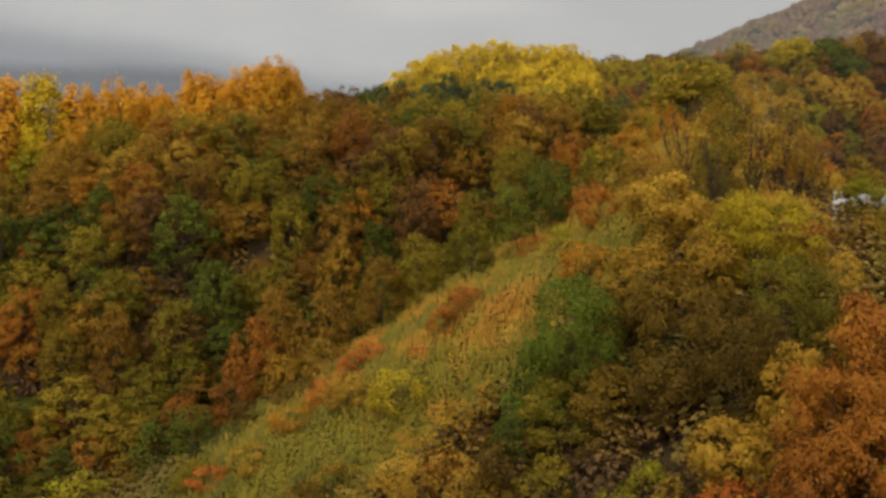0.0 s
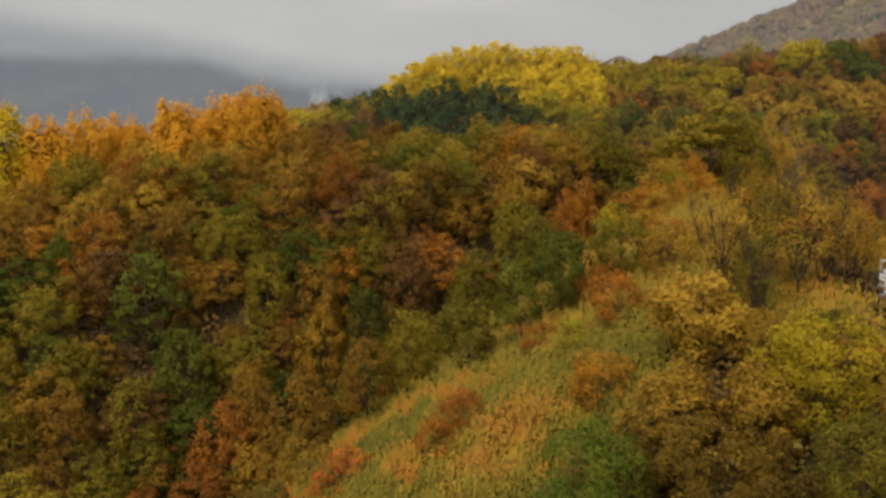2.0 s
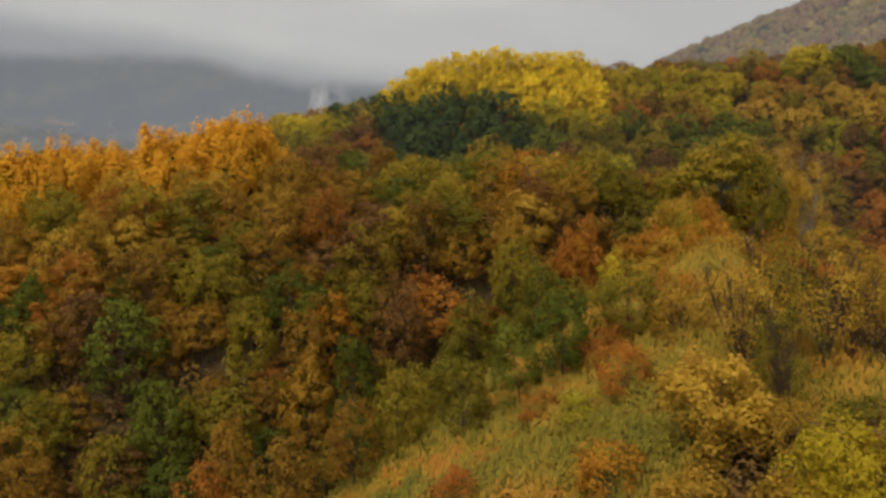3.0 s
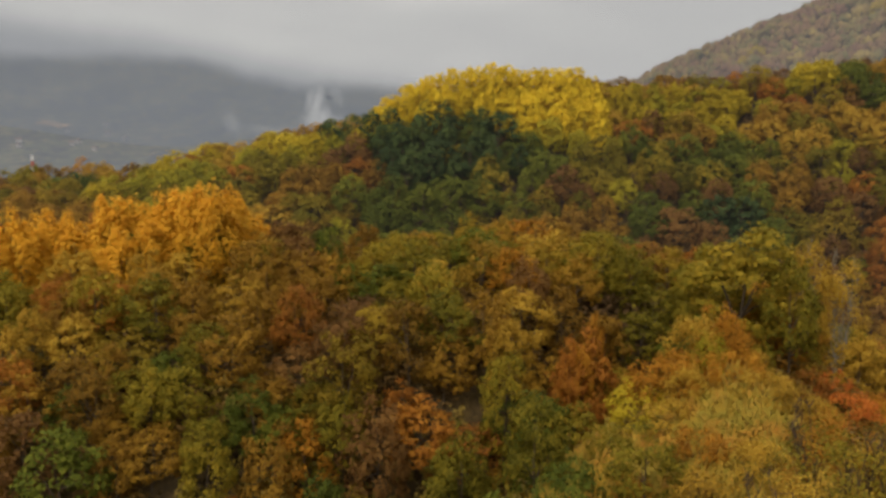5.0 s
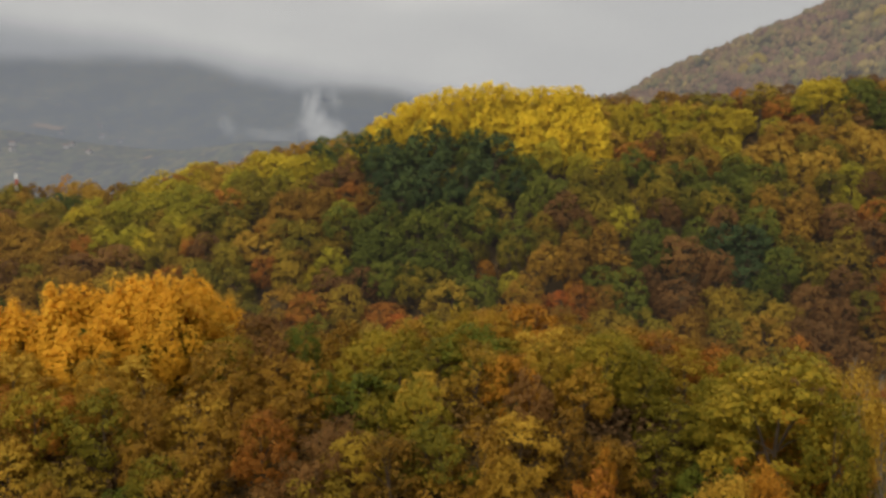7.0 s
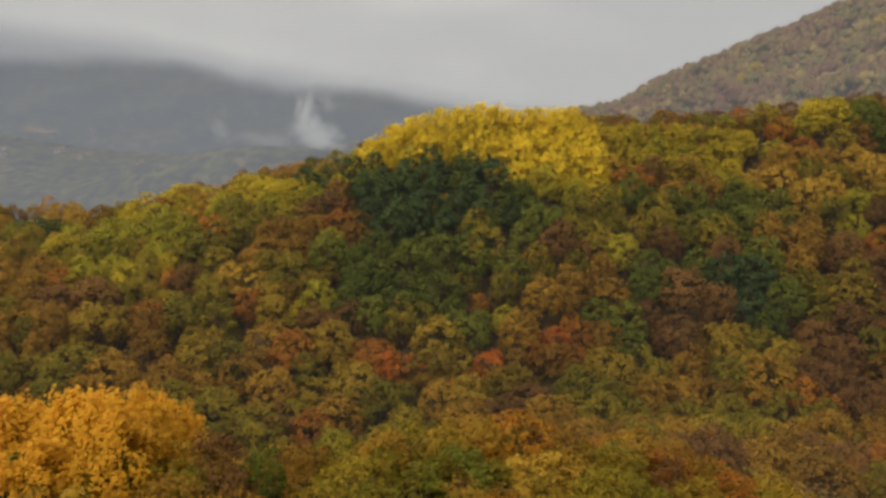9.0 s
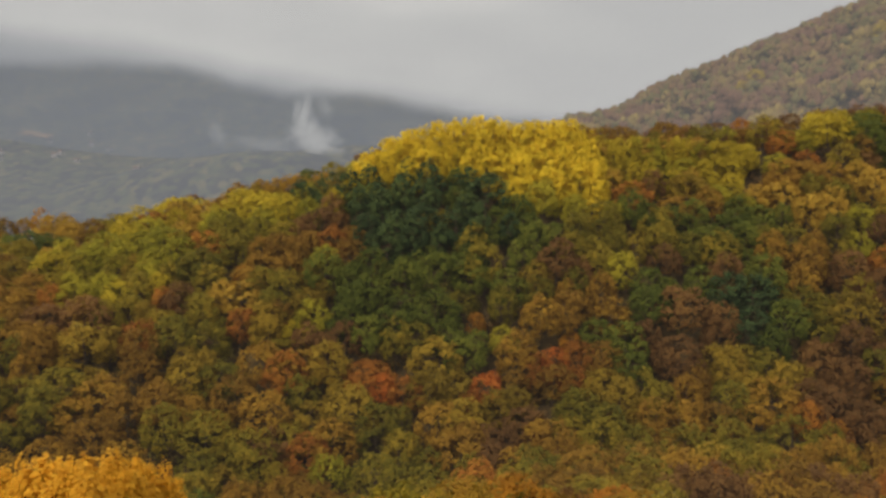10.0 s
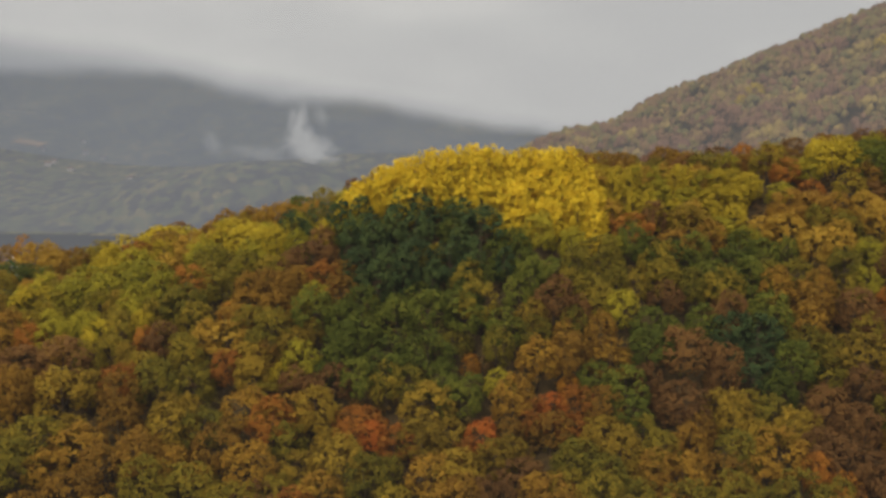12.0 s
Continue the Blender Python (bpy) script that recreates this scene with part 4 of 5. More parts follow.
fill(wood_rng, -105, 110, 162, 204, 7.2, ridge_choice)
fill(wood_rng, -215, 240, 240, 470, 10.8, far_choice)
fill(wood_rng, -215, 270, 470, 545, 13.0, far_choice)
fill(wood_rng, -210, 200, 262, 440, 9.0, lambda r, x, y: None if far_mix(x, y) and far_mix(x, y)[0] == "poplar" else ("round_far", like_neighbours(r, x, y, "far", EAST_COLOURS if x > 55 else WOOD_COLOURS, 18), 13.5, 12.0, "far"))


# ---- far woods and undergrowth, past counting ----
def scatter(name, rng, xs, ys, sizes, template, leaf_size, material, label, category, sides=3, tall=1.0, wild=0.3):
    """Many small clumps of leaf sprays, each grown on the ground under it, in one mesh."""
    zs = land(xs, ys)
    n, m = len(xs), len(template)
    pos = template[None] * sizes[:, None, None] * np.array([1, 1, tall]) + np.stack([xs, ys, zs], 1)[:, None]
    pos += rng.normal(size=pos.shape) * sizes[:, None, None] * 0.06
    dirs = np.broadcast_to(unit(template - np.array([0, 0, 0.35]))[None], pos.shape).reshape(-1, 3)
    co, faces, normal = sprays(rng, pos.reshape(-1, 3), dirs, leaf_size, sides, wild=wild)
    ob = new(name, mesh_of(name, co, faces, material, True, np.repeat(unit(dirs + 0.3 * normal), sides, axis=0)))
    return tagged(ob, label, category, kind="stuff")


def clump(rng, n):
    d = unit(rng.normal(size=(n, 3)) + np.array([0, 0, 0.5]))
    return d * np.array([0.48, 0.48, 0.42]) * rng.uniform(0.75, 1.05, (n, 1)) + np.array([0, 0, 0.55])


def wood_material(name, stops):
    return surface(name, stops, 0.013, rough=0.8, fine=2.6, bump=0.0, cells=True)


def far_hill_woods(rng, xs, ys, sizes):
    """Small soft crowns side by side over the far hill, each of several rounded masses with loose sprays."""
    n, lobes = len(xs), 7
    foot = np.stack([xs, ys, land(xs, ys)], 1)
    d = unit(rng.normal(size=(n, lobes, 3)) + np.array([0, 0, 0.5]))
    cen = foot[:, None] + (d * np.array([0.30, 0.30, 0.26]) + np.array([0, 0, 0.52])) * sizes[:, None, None]
    rad = (rng.uniform(0.12, 0.22, (n, lobes)) * sizes[:, None]).reshape(-1)
    body, faces, out_way = masses(rng, cen.reshape(-1, 3), rad, 1.15)
    mass = unit(body - np.repeat(foot + np.array([0, 0, 5.0]), lobes * 6, axis=0))
    pick_lobe = rng.integers(0, n * lobes, n * 80)
    v = unit(rng.normal(size=(n * 80, 3)) + np.array([0, 0, 0.5]))
    pos = cen.reshape(-1, 3)[pick_lobe] + v * (rad[pick_lobe] * rng.uniform(0.9, 1.5, n * 80))[:, None]
    co, spray_faces, normal = sprays(rng, pos, v, 0.62, 3, wild=0.4)
    soft = np.concatenate([unit(out_way * 0.6 + mass * 0.6), np.repeat(unit(v + 0.3 * normal), 3, axis=0)])
    ob = new("far_hill_woods", mesh_of("far_hill_woods", np.concatenate([body, co]), np.concatenate([faces, spray_faces + len(body)]), HILL_WOOD, True, soft))
    return tagged(ob, "brown and olive autumn woods on the hazy hill", "woods", kind="stuff")


HILL_WOOD = wood_material("far_hill_leaves", [(0.39, (0.110, 0.052, 0.028)), (0.45, (0.140, 0.076, 0.027)), (0.495, (0.080, 0.072, 0.019)), (0.54, (0.130, 0.096, 0.024)), (0.58, (0.115, 0.058, 0.028)), (0.66, (0.20, 0.140, 0.034))])
SCRUB = wood_material("undergrowth_leaves", [(0.34, (0.070, 0.036, 0.010)), (0.46, (0.14, 0.075, 0.012)), (0.54, (0.11, 0.088, 0.012)), (0.66, (0.20, 0.125, 0.02))])
SAPLINGS = (
    surface("low_slope_green_grass", [(0.40, (0.062, 0.060, 0.005)), (0.50, (0.115, 0.098, 0.007)), (0.60, (0.175, 0.135, 0.009))], 0.16, rough=0.7, fine=3.5, bump=0.0),
    surface("slope_sapling_leaves", [(0.38, (0.105, 0.090, 0.006)), (0.45, (0.190, 0.140, 0.009)), (0.50, (0.130, 0.105, 0.007)), (0.55, (0.265, 0.165, 0.011)), (0.61, (0.33, 0.130, 0.012))], 0.12, rough=0.7, fine=3.5, bump=0.0),
    surface("upper_slope_orange_leaves", [(0.39, (0.31, 0.140, 0.012)), (0.46, (0.28, 0.165, 0.013)), (0.53, (0.19, 0.140, 0.010)), (0.60, (0.31, 0.150, 0.013))], 0.12, rough=0.7, fine=3.5, bump=0.0),
)
rng = np.random.default_rng(3)
hx, hy = rng.uniform(60, 860, 7800), rng.uniform(545, 1230, 7800)
keep = (np.abs(hx - 3) < 0.52 * hy + 30) & (hx > 60 + 0.05 * (hy - 560))
hx, hy = hx[keep], hy[keep]
far_hill_woods(rng, hx, hy, rng.uniform(12, 21, len(hx)))
vx, vy = rng.uniform(-190, 190, 900), rng.uniform(198, 250, 900)
scatter("hollow_woods", rng, vx, vy, rng.uniform(7, 11, len(vx)), clump(rng, 80), 0.36, SCRUB, "brown and olive woods in the hidden hollow", "woods")
ux, uy = rng.uniform(-85, 85, 9500), rng.uniform(40, 168, 9500)
keep = (np.abs(ux - 3) < 0.5 * uy + 12) & ~in_oval(ux, uy, 48.5, 101, 12.5, 11) & ~in_oval(ux, uy, 43, 94, 7, 11) & ~(open_slope(ux, uy) & (ux > -25))
scatter("undergrowth", rng, ux[keep], uy[keep], rng.uniform(1.8, 3.8, keep.sum()), clump(rng, 50), 0.26, SCRUB, "low brown and olive undergrowth under the trees", "undergrowth")
wx, wy = rng.uniform(-230, 270, 7000), rng.uniform(250, 548, 7000)
keep = np.abs(wx - 3) < 0.5 * wy + 12
scatter("hillside_undergrowth", rng, wx[keep], wy[keep], rng.uniform(2.4, 5.0, keep.sum()), clump(rng, 14), 0.6, SCRUB, "brown and olive undergrowth filling the hillside wood", "undergrowth")


def slope_tone(x, y, loose):
    """Which growth covers the open slope: green low down, yellow-green, then orange towards the top."""
    v = (x + 13) / 26 + 0.28 * np.sin(x * 0.23 + 1.7 * np.sin(y * 0.11)) + 0.22 * np.sin(y * 0.33 + x * 0.12) + loose * 0.06
    return np.where(v < 0.04, 0, np.where(v < 0.98, 1, 2))


def slope_turf(which):
    """The matted growth that covers the soil of one part of the open slope."""
    xs, ys = np.arange(-44, 40, 1.5), np.arange(62, 124, 1.5)
    xx, yy = np.meshgrid(xs, ys)
    zz = land(xx, yy) + 0.62 + 0.18 * np.sin(xx * 1.9 + yy) * np.sin(yy * 1.3)
    w = len(xs)
    i, j = np.meshgrid(np.arange(w - 1), np.arange(len(ys) - 1))
    inside = open_slope(xs[i] + 0.75, ys[j] + 0.75) & (np.abs(xs[i] - 3) < 0.5 * ys[j] + 6) & (slope_tone(xs[i], ys[j], 0) == which)
    a = (j * w + i)[inside]
    ob = new("slope_turf", mesh_of("slope_turf", np.stack([xx, yy, zz], -1).reshape(-1, 3), np.stack([a, a + 1, a + w + 1, a + w], 1), SAPLINGS[which], True))
    return tagged(ob, ("matted dark green growth low on the slope", "matted yellow-green growth on the open slope", "matted orange-tan growth high on the slope")[which], "undergrowth", kind="stuff")


def slope_saplings(which, name, label):
    """Thin upright saplings and tall grass, close together, on one part of the open near slope."""
    x, y = rng.uniform(-45, 62, 90000), rng.uniform(62, 122, 90000)
    tone = slope_tone(x, y, rng.normal(size=len(x)))
    keep = open_slope(x, y) & (np.abs(x - 3) < 0.5 * y + 8) & (tone == which)
    x, y = x[keep], y[keep]
    n = len(x)
    swell = 0.5 + 0.5 * np.sin(x * 1.15 + 2.1 * np.sin(y * 0.55)) * np.sin(y * 0.9 + 1.4 * np.sin(x * 0.6))
    h = rng.uniform(0.9, 1.6, n) * (0.9 + 1.2 * swell)
    base = np.stack([x, y, land(x, y) - 0.1], 1)
    pieces = 4
    lift = (np.arange(pieces) + rng.random((n, pieces))) / pieces
    pos = base[:, None] + np.stack([rng.normal(size=(n, pieces)) * 0.22, rng.normal(size=(n, pieces)) * 0.22, lift * h[:, None]], -1)
    pos = pos.reshape(-1, 3)
    m = len(pos)
    ang = rng.uniform(0, 2 * math.pi, m)
    side = np.stack([np.cos(ang), np.sin(ang), rng.normal(size=m) * 0.2], 1) * rng.uniform(0.05, 0.10, (m, 1))
    up = np.stack([rng.normal(size=m) * 0.12, rng.normal(size=m) * 0.12, rng.uniform(0.3, 0.7, m)], 1)
    away = np.einsum("ij,j->i", np.cross(up, side), np.array([0.0, -1.0, 0.3])) > 0
    side[away] *= -1
    co = np.stack([pos - up * 0.5, pos + side, pos + up * 0.6, pos - side], 1).reshape(-1, 3)
    soft = unit(np.array([-0.25, -0.4, 1.0]) + rng.normal(size=(m, 3)) * 0.22)
    ob = new(name, mesh_of(name, co, np.arange(m * 4).reshape(m, 4), SAPLINGS[which], True, np.repeat(soft, 4, axis=0)))
    return tagged(ob, label, "saplings", kind="stuff")


cx, cy = rng.uniform(-40, 40, 9000), rng.uniform(64, 122, 9000)
tone_at = slope_tone(cx, cy, rng.normal(size=9000))
for which, words in enumerate(("low dark green growth on the slope", "low yellow-green growth filling the open slope", "low orange-tan growth high on the slope")):
    slope_turf(which)
    keep = open_slope(cx, cy) & (tone_at == which)
    scatter("slope_undergrowth", rng, cx[keep], cy[keep], rng.uniform(0.9, 1.7, keep.sum()), clump(rng, 34), 0.15, SAPLINGS[which], words, "undergrowth", wild=0.5)
slope_saplings(0, "slope_grass", "dense dark green grass and saplings low on the slope")
slope_saplings(1, "slope_saplings", "dense yellow-green saplings and tall grass on the slope")
slope_saplings(2, "orange_saplings", "dense orange and tan saplings high on the slope")


# ---- the mountain, mist and cloud ----
MOUNTAIN = surface("wooded_mountain", [(0.36, (0.032, 0.035, 0.042)), (0.45, (0.055, 0.054, 0.050)), (0.53, (0.070, 0.082, 0.052)), (0.62, (0.110, 0.100, 0.060)), (0.72, (0.17, 0.14, 0.08))], 0.006, fine=9.0, bump=0.12, distance=3.0, cells=True, squeeze=0.5)
mountain = patch("mountain", np.arange(-2600, 2300, 45.0), np.arange(1280, 4880, 45.0), MOUNTAIN, lift=26.0)
tagged(mountain, "dim blue-grey wooded mountain flank with pale fields", "mountain", kind="structure")


def glowing_mist_material(name, colour, amount, fade_low, fade_high, scale, soften=0.5, slope=0.0, invert=False, rough=0.5, second=None, edge=None):
    """Thin drifting vapour: see-through, its daylight painted as emission, with noise in its edge; it thins out between
    two heights.
    """
    m = bpy.data.materials.new(name)
    m.use_nodes = True
    n, k = m.node_tree.nodes, m.node_tree.links
    n.clear()
    tc = n.new("ShaderNodeTexCoord")
    sep = n.new("ShaderNodeSeparateXYZ")
    k.new(tc.outputs["Object"], sep.inputs[0])
    noise_t = n.new("ShaderNodeTexNoise")
    noise_t.inputs["Scale"].default_value, noise_t.inputs["Detail"].default_value, noise_t.inputs["Roughness"].default_value = scale, 5, rough
    k.new(tc.outputs["Object"], noise_t.inputs["Vector"])
    tilt = n.new("ShaderNodeMath")
    tilt.operation = "MULTIPLY_ADD"
    tilt.inputs[1].default_value = slope
    k.new(sep.outputs["X"], tilt.inputs[0])
    k.new(sep.outputs["Z"], tilt.inputs[2])
    for x0, x1, z0, z1 in edge or ():
        # the lower edge of the cloud comes down from one height to another
        step = n.new("ShaderNodeMapRange")
        step.interpolation_type = "SMOOTHSTEP" if z1 - z0 < -70 else "LINEAR"
        step.inputs["From Min"].default_value, step.inputs["From Max"].default_value = x0, x1
        step.inputs["To Min"].default_value, step.inputs["To Max"].default_value = z0, z1
        k.new(sep.outputs["X"], step.inputs["Value"])
        below = n.new("ShaderNodeMath")
        below.operation = "SUBTRACT"
        k.new(tilt.outputs[0], below.inputs[0])
        k.new(step.outputs[0], below.inputs[1])
        tilt = below
    wob = n.new("ShaderNodeMath")
    wob.operation = "MULTIPLY_ADD"
    wob.inputs[1].default_value = (fade_high - fade_low) * soften * 2
    k.new(noise_t.outputs["Fac"], wob.inputs[0])
    k.new(tilt.outputs[0], wob.inputs[2])
    fade = n.new("ShaderNodeMapRange")
    fade.interpolation_type = "SMOOTHSTEP"
    shift = (fade_high - fade_low) * soften
    fade.inputs["From Min"].default_value, fade.inputs["From Max"].default_value = fade_low + shift, fade_high + shift
    fade.inputs["To Min"].default_value, fade.inputs["To Max"].default_value = (0.0, amount) if invert else (amount, 0.0)
    k.new(wob.outputs[0], fade.inputs["Value"])
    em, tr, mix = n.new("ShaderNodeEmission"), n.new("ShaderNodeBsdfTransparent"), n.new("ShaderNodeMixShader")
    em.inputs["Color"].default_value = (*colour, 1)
    if second:
        stretch, tone = n.new("ShaderNodeMapping"), n.new("ShaderNodeTexNoise")
        stretch.inputs["Scale"].default_value = (0.0008, 0.0008, 0.003)
        tone.inputs["Scale"].default_value, tone.inputs["Detail"].default_value = 1.6, 5
        k.new(tc.outputs["Object"], stretch.inputs["Vector"])
        k.new(stretch.outputs["Vector"], tone.inputs["Vector"])
        # the sheet's glow is painted brightest left of centre, duller away from there
        away = n.new("ShaderNodeMath")
        away.operation = "ABSOLUTE"
        offset = n.new("ShaderNodeMath")
        offset.inputs[1].default_value = 850
        k.new(sep.outputs["X"], offset.inputs[0])
        k.new(offset.outputs[0], away.inputs[0])
        gap = n.new("ShaderNodeMapRange")
        gap.interpolation_type = "SMOOTHSTEP"
        gap.inputs["From Max"].default_value = 1600
        gap.inputs["To Min"].default_value, gap.inputs["To Max"].default_value = 0.07, -0.17
        k.new(away.outputs[0], gap.inputs["Value"])
        total = n.new("ShaderNodeMath")
        k.new(tone.outputs["Fac"], total.inputs[0])
        k.new(gap.outputs[0], total.inputs[1])
        shades = ramp_node(n, [(0.34, second), (0.62, colour)])
        k.new(total.outputs[0], shades.inputs["Fac"])
        k.new(shades.outputs["Color"], em.inputs["Color"])
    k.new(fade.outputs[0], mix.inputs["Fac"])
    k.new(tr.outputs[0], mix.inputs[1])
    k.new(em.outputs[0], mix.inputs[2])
    o = n.new("ShaderNodeOutputMaterial")
    k.new(mix.outputs[0], o.inputs["Surface"])
    return m


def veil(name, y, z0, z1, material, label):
    """An upright, gently bowed sheet across the valley, glowing to imitate haze and cloud."""
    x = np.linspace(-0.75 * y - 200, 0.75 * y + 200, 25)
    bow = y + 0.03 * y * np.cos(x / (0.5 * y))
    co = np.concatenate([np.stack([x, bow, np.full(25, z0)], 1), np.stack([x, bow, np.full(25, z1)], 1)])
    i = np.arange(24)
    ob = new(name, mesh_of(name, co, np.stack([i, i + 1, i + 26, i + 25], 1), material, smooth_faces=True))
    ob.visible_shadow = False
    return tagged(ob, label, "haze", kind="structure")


# these sheets glow: haze-scattered light painted in, the first lifting the far darks
veil("haze", 222, -120, 160, glowing_mist_material("faint_haze_glow", (0.36, 0.35, 0.335), 0.02, 70, 150, 0.01), "faint glowing sheet imitating haze in the hollow")
veil("haze", 552, -200, 420, glowing_mist_material("thin_haze_glow", (0.31, 0.30, 0.29), 0.27, 150, 300, 0.004), "thin grey glowing sheet imitating haze over the hollow")
veil("haze", 1270, -260, 300, glowing_mist_material("valley_haze_glow", (0.160, 0.184, 0.224), 0.34, 0, 65, 0.003, slope=0.17), "blue-grey glowing sheet imitating haze in the valley")
veil("haze", 2050, -260, 400, glowing_mist_material("mountain_haze_glow", (0.152, 0.180, 0.224), 0.50, -20, 60, 0.002, slope=0.17), "blue-grey glowing sheet imitating haze before the mountain")
# a glowing sheet makes up the cloud in view; its brightness is in its colour
veil("cloud_bank", 2500, -300, 900, glowing_mist_material("low_cloud", (0.66, 0.655, 0.635), 1.0, -22, 30, 0.006, invert=True, soften=0.4, edge=((-800, -330, 122, 46), (-330, 500, 0, -102)), second=(0.55, 0.55, 0.545)), "low grey cloud lying on the mountain top")


def glowing_wisp_material(name, amount, scale):
    """A torn shred of white mist, its brightness painted as emission: thick in the middle of its sheet, frayed by noise
    towards the edge.
    """
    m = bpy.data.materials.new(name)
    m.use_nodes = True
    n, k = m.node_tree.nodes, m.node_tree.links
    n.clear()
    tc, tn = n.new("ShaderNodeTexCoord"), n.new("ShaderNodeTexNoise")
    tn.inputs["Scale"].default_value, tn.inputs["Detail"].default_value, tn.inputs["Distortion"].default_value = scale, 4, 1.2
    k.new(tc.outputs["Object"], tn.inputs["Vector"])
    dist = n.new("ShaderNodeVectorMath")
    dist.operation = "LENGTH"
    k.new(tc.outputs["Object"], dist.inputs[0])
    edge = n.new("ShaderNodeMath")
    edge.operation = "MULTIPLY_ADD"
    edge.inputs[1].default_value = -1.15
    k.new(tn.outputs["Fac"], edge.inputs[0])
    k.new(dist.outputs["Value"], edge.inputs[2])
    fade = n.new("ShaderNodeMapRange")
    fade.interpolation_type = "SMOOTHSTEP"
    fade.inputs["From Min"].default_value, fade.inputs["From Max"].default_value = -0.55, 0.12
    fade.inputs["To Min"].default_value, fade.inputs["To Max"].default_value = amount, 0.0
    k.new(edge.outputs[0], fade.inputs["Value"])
    # a steady glow takes the place of daylight on the mist
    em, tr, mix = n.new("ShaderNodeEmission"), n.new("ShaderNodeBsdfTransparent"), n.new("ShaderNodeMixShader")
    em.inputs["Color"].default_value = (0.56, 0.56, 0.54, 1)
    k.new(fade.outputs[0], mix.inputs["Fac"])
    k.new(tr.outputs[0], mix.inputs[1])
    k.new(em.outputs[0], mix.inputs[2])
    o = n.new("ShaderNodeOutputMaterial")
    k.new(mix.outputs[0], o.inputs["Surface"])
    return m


WISP = glowing_wisp_material("torn_white_mist_glow", 0.9, 1.3)
THIN_WISP = glowing_wisp_material("thin_white_mist_glow", 0.30, 1.6)


def wisp(x, y, z, w, h, lean, material):
    """A bowed sheet of mist, its corners past where the mist ends."""
    u = np.linspace(-1, 1, 9)
    uu, vv = np.meshgrid(u, u)
    co = np.stack([uu, 0.25 * np.cos(uu * 1.5) * np.sin(vv * 2), vv], -1).reshape(-1, 3)
    a = (np.arange(8)[:, None] * 9 + np.arange(8)[None]).reshape(-1)
    ob = new("mist_wisp", mesh_of("mist_wisp", co, np.stack([a, a + 1, a + 10, a + 9], 1), material, smooth_faces=True))
    ob.matrix_world = pose(x, y, z, 0, lean, 0) @ Matrix.Diagonal((w, 20, h, 1))
    ob.visible_shadow = False
    return tagged(ob, "white shred of mist rising from the wooded valley", "mist", kind="stuff")


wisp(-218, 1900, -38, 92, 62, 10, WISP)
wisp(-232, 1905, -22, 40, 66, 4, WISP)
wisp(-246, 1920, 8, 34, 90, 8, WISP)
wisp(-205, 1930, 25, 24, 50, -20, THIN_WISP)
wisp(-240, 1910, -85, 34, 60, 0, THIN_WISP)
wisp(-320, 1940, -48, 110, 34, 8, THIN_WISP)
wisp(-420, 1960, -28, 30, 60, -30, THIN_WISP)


# ---- built things: the bend of the road with its rail, the mast, houses ----
def part(name, bm, material, parent, label=""):
    me = bpy.data.meshes.new(name)
    bm.to_mesh(me)
    bm.free()
    me.materials.append(material)
    ob = new(name, me)
    ob.parent = parent
    return tagged(ob, label)


def box(bm, x0, x1, y0, y1, z0, z1, m=None):
    made = bmesh.ops.create_cube(bm, size=1.0)["verts"]
    for v in made:
        v.co = Vector(((x0 + x1) / 2 + v.co.x * (x1 - x0), (y0 + y1) / 2 + v.co.y * (y1 - y0), (z0 + z1) / 2 + v.co.z * (z1 - z0)))
        if m:
            v.co = m @ v.co
    return made


ASPHALT = surface("worn_pale_road", [(0.3, (0.27, 0.255, 0.235)), (0.55, (0.37, 0.355, 0.33)), (0.75, (0.46, 0.445, 0.42))], 0.5, bump=0.25, distance=0.03)
STEEL = surface("white_galvanised_steel", [(0.3, (0.30, 0.29, 0.27)), (0.7, (0.48, 0.47, 0.44))], 1.5, rough=0.45, bump=0.1, distance=0.01)
WHITE = surface("white_plaster", [(0.3, (0.62, 0.61, 0.58)), (0.7, (0.80, 0.79, 0.76))], 0.8, bump=0.2, distance=0.02)
DULL = surface("weathered_plaster", [(0.3, (0.26, 0.25, 0.23)), (0.7, (0.38, 0.36, 0.33))], 0.8, bump=0.2, distance=0.02)
RED_PAINT = surface("faded_red_paint", [(0.3, (0.36, 0.09, 0.06)), (0.7, (0.48, 0.14, 0.09))], 1.2, rough=0.6, bump=0.1, distance=0.01)
TILE = surface("brown_roof_tiles", [(0.3, (0.10, 0.065, 0.05)), (0.7, (0.17, 0.11, 0.085))], 1.0, bump=0.4, distance=0.05)
GLASS = surface("dark_window_glass", [(0.3, (0.03, 0.035, 0.04)), (0.7, (0.05, 0.055, 0.06))], 1.0, rough=0.15, bump=0.0)

BEND_X, BEND_Y = 50.6, 102.0


def bend_point(r, a):
    return BEND_X + r * math.cos(a), BEND_Y + 0.82 * r * math.sin(a)


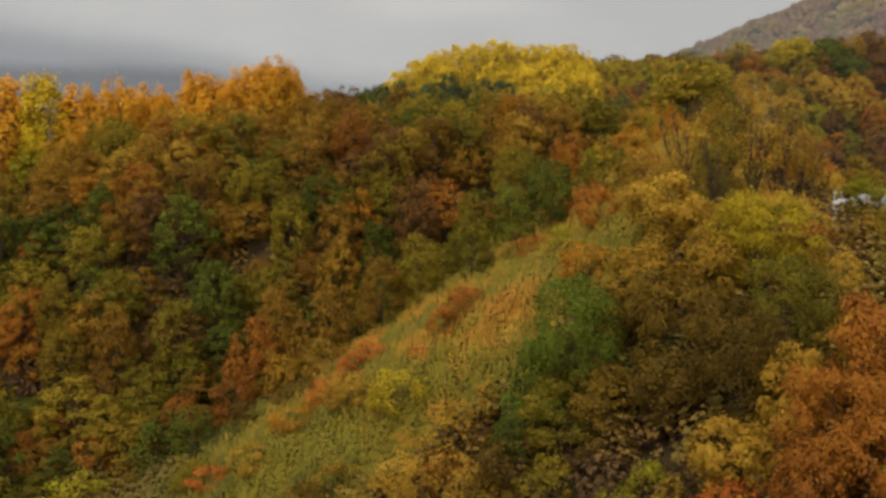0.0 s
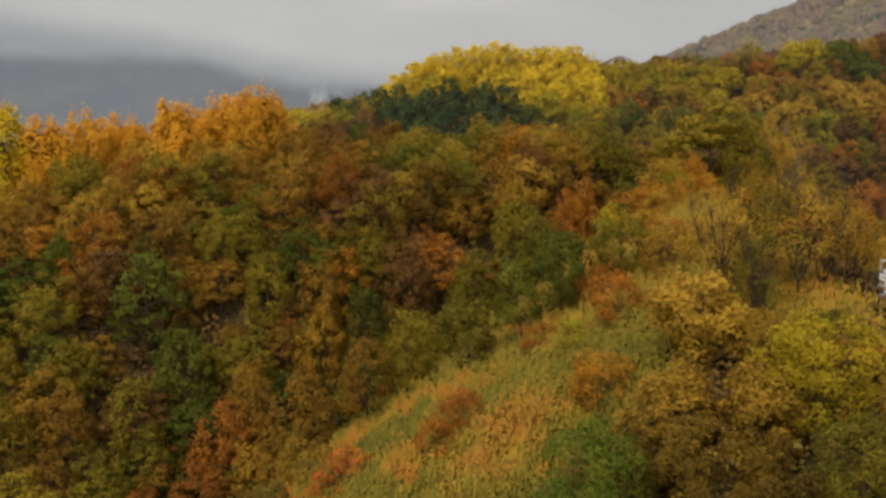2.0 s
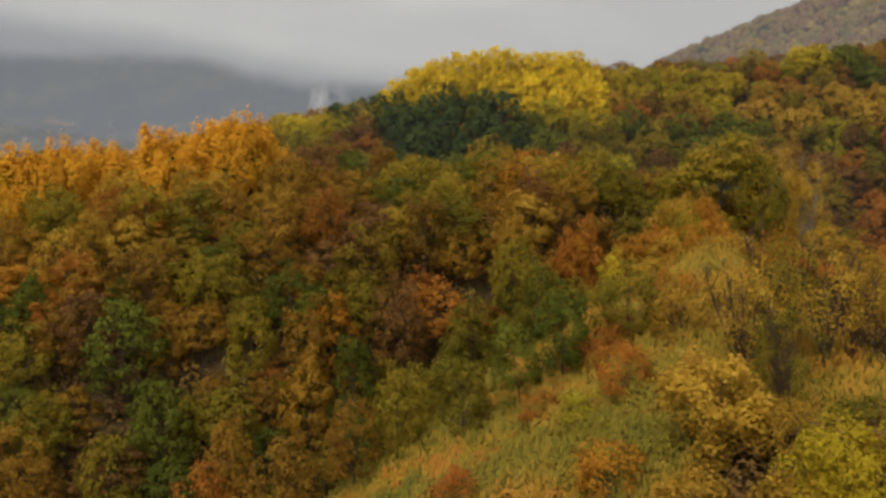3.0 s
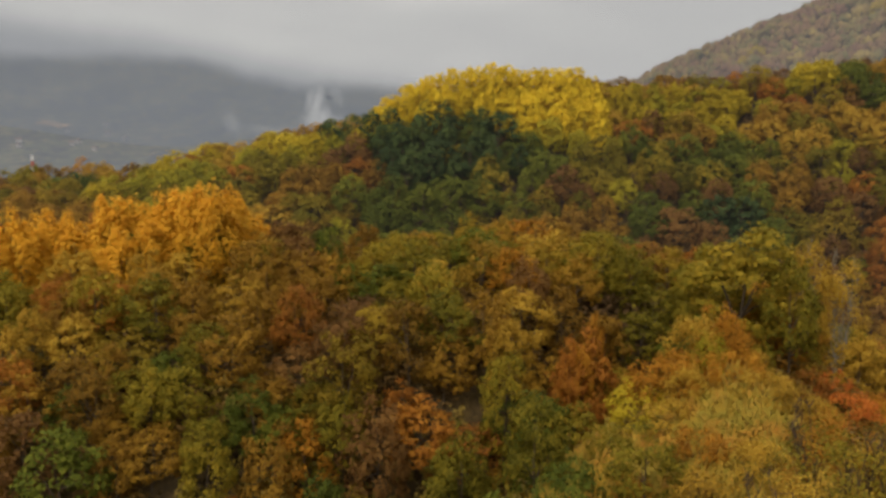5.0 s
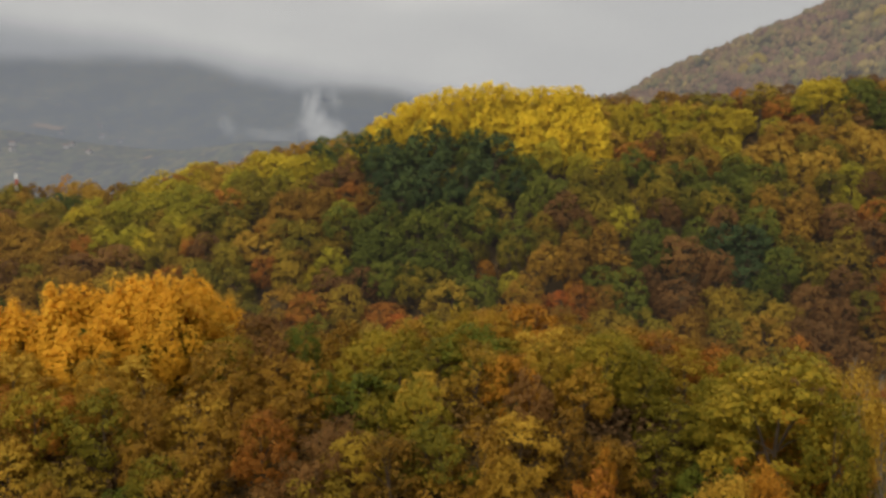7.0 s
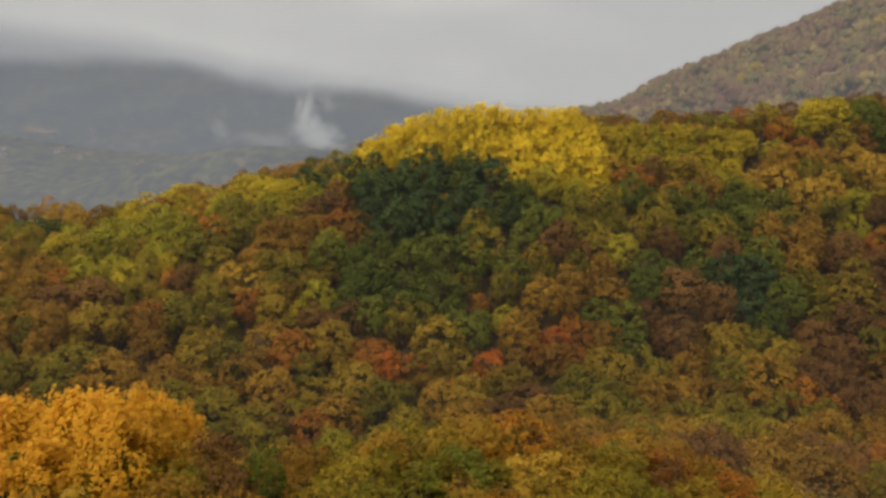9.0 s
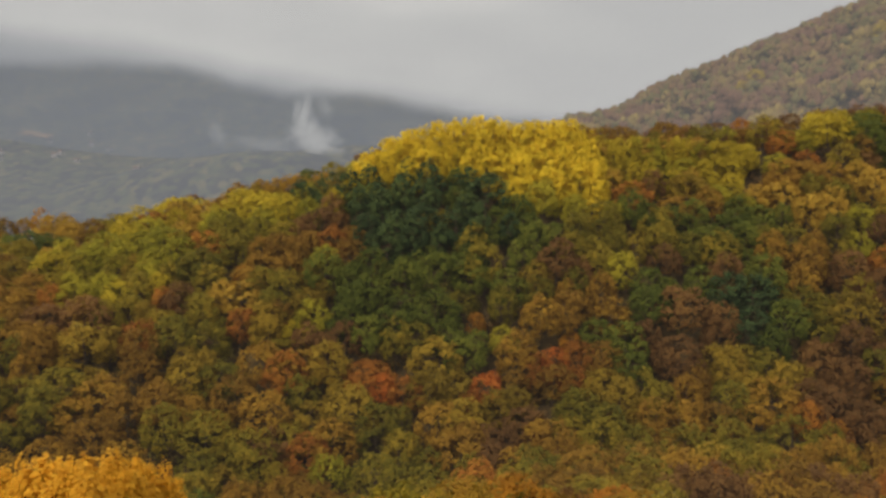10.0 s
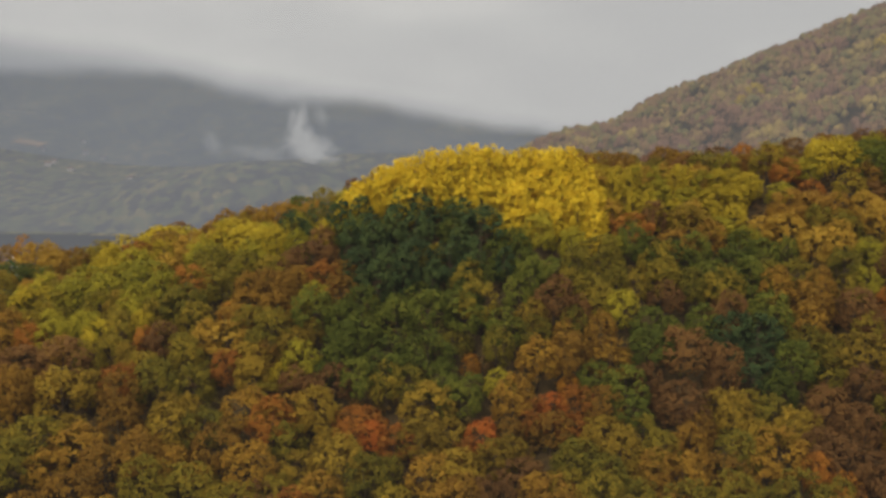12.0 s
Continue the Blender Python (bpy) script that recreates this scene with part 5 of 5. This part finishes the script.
def road_bend():
    """The hairpin: a pale ribbon with a rounded rim, draped on its levelled bank."""
    bm = bmesh.new()
    rows = []
    steps = 44
    for i in range(steps + 1):
        a = radians(62 + 236 * i / steps)
        ring = []
        for r, up in ((0.3, 1.4), (2.6, 1.4), (5.4, 1.44), (8.2, 1.4), (8.45, 1.5), (8.7, 1.46), (8.75, -0.8)):
            x, y = bend_point(r, a)
            ring.append(bm.verts.new((x, y, float(land(x, y)) + up)))
        rows.append(ring)
    for p, q in zip(rows, rows[1:]):
        for j in range(len(p) - 1):
            bm.faces.new((p[j], p[j + 1], q[j + 1], q[j]))
    bmesh.ops.recalc_face_normals(bm, faces=bm.faces)
    me = bpy.data.meshes.new("road")
    bm.to_mesh(me)
    bm.free()
    me.materials.append(ASPHALT)
    return tagged(new("road", me), "pale grey hairpin bend of a narrow mountain road", "road", kind="structure")


def guard_rail():
    """A white rail on short posts round the outside of the bend."""
    root = new("guard_rail")
    spots = []
    for i in range(12):
        a = radians(34 + 9.0 * i)
        x, y = bend_point(9.5, a)
        spots.append(Vector((x, y, float(land(x, y)) + 1.2)))
    root.location = spots[0]
    for p in spots:
        bm = bmesh.new()
        box(bm, -0.07, 0.07, -0.06, 0.06, -1.3, 0.85)
        ob = part("post", bm, STEEL, root)
        ob.location = p - spots[0]
    bm = bmesh.new()
    rings = []
    for p in spots:
        q = p - spots[0]
        out_way = Vector((p.x - BEND_X, p.y - BEND_Y, 0)).normalized()
        ring = [bm.verts.new(q + out_way * o + Vector((0, 0, h))) for o, h in ((-0.05, 0.56), (-0.12, 0.61), (-0.07, 0.66), (-0.12, 0.71), (-0.05, 0.76), (-0.03, 0.66))]
        rings.append(ring)
    for p, q in zip(rings, rings[1:]):
        for j in range(6):
            bm.faces.new((p[j], p[(j + 1) % 6], q[(j + 1) % 6], q[j]))
    part("rail", bm, STEEL, root)
    return tagged(root, "white steel guard rail on posts along the road bend", "guard rail")


def lattice_mast(x, y, height):
    """A slim lattice mast, painted in red and white bands."""
    root = new("lattice_mast")
    base = float(land(x, y))
    root.location = (x, y, base)
    bands = 7
    for b in range(bands):
        z0, z1 = height * b / bands, height * (b + 1) / bands
        bm = bmesh.new()
        for sx in (-1, 1):
            for sy in (-1, 1):
                w0, w1 = 0.75 - 0.3 * z0 / height, 0.75 - 0.3 * z1 / height
                for d0, d1 in (((sx * w0, sy * w0, z0), (sx * w1, sy * w1, z1)),):
                    stick(bm, d0, d1, 0.11)
                stick(bm, (sx * w0, sy * w0, z0), (-sx * w1, sy * w1, z1), 0.05)
                stick(bm, (sx * w0, sy * w0, z0), (sx * w1, -sy * w1, z1), 0.05)
                stick(bm, (sx * w1, sy * w1, z1), (-sx * w1, sy * w1, z1), 0.05)
        part("mast_section", bm, RED_PAINT if b % 2 == bands % 2 else WHITE, root, "red painted lattice section" if b % 2 == bands % 2 else "white painted lattice section")
    bm = bmesh.new()
    box(bm, -0.6, 0.6, -0.6, 0.6, height, height + 0.12)
    part("platform", bm, STEEL, root)
    return tagged(root, "slim red and white lattice mast standing behind the trees", "mast")


def stick(bm, a, b, r):
    a, b = Vector(a), Vector(b)
    m = Matrix.Translation((a + b) / 2) @ (b - a).to_track_quat("Z", "Y").to_matrix().to_4x4()
    box(bm, -r, r, -r, r, -(b - a).length / 2, (b - a).length / 2, m)


def house(x, y, w, d, h, turn, label):
    """A small plastered house: walls, pitched roof with eaves, chimney, windows and a door."""
    root = new("house")
    root.matrix_world = pose(x, y, float(land(x, y)) + (26.0 if y > 1280 else 0.0), 0, 0, turn)
    bm = bmesh.new()
    box(bm, -w / 2, w / 2, -d / 2, d / 2, -1.5, h)
    part("wall", bm, WHITE if y < 1280 else DULL, root)
    bm = bmesh.new()
    rise = 0.38 * d
    prof = [(-d / 2 - 0.5, h - 0.2), (0, h + rise), (d / 2 + 0.5, h - 0.2), (d / 2 + 0.5, h - 0.02), (0, h + rise + 0.22), (-d / 2 - 0.5, h - 0.02)]
    ends = [[bm.verts.new((sx * (w / 2 + 0.4), py, pz)) for py, pz in prof] for sx in (-1, 1)]
    for j in range(6):
        bm.faces.new((ends[0][j], ends[0][(j + 1) % 6], ends[1][(j + 1) % 6], ends[1][j]))
    for e in ends:
        bm.faces.new((e[0], e[1], e[4], e[5]))
        bm.faces.new((e[1], e[2], e[3], e[4]))
    bmesh.ops.recalc_face_normals(bm, faces=bm.faces)
    roof = part("roof", bm, TILE, root)
    bm = bmesh.new()
    box(bm, w * 0.2, w * 0.2 + 0.7, 0.4, 1.1, h, h + rise + 0.9)
    part("chimney", bm, WHITE, roof)
    for i in range(3):
        bm = bmesh.new()
        cx = -w / 2 + w * (i + 0.5) / 3
        box(bm, cx - 0.5, cx + 0.5, -d / 2 - 0.03, -d / 2 + 0.1, h * 0.45, h * 0.45 + 1.2)
        part("window", bm, GLASS, root)
    return tagged(root, label, "house")


road_bend()
guard_rail()
lattice_mast(-207.5, 525.5, 20.0)
house(-186.5, 519.0, 6.5, 5.5, 6.5, 20, "small white house half hidden by dark trees")
town = np.random.default_rng(8)
for i in range(11):
    hx_, hy_ = town.uniform(-900, -560), town.uniform(1850, 2300)
    house(hx_, hy_, town.uniform(9, 13), town.uniform(8, 10), town.uniform(5, 7.5), town.uniform(-40, 40), "pale distant village house on the mountain flank")
FIELD = surface("dry_tan_field", [(0.3, (0.22, 0.14, 0.07)), (0.7, (0.36, 0.23, 0.11))], 0.03, bump=0.2)


def field(x, y, w, d, material, label):
    ob = patch("field", np.linspace(x - w / 2, x + w / 2, 14), np.linspace(y - d / 2, y + d / 2, 14), material, lift=28.5)
    return tagged(ob, label, "field", kind="structure")


field(-874, 2200, 62, 60, FIELD, "dry tan field on the mountain flank")
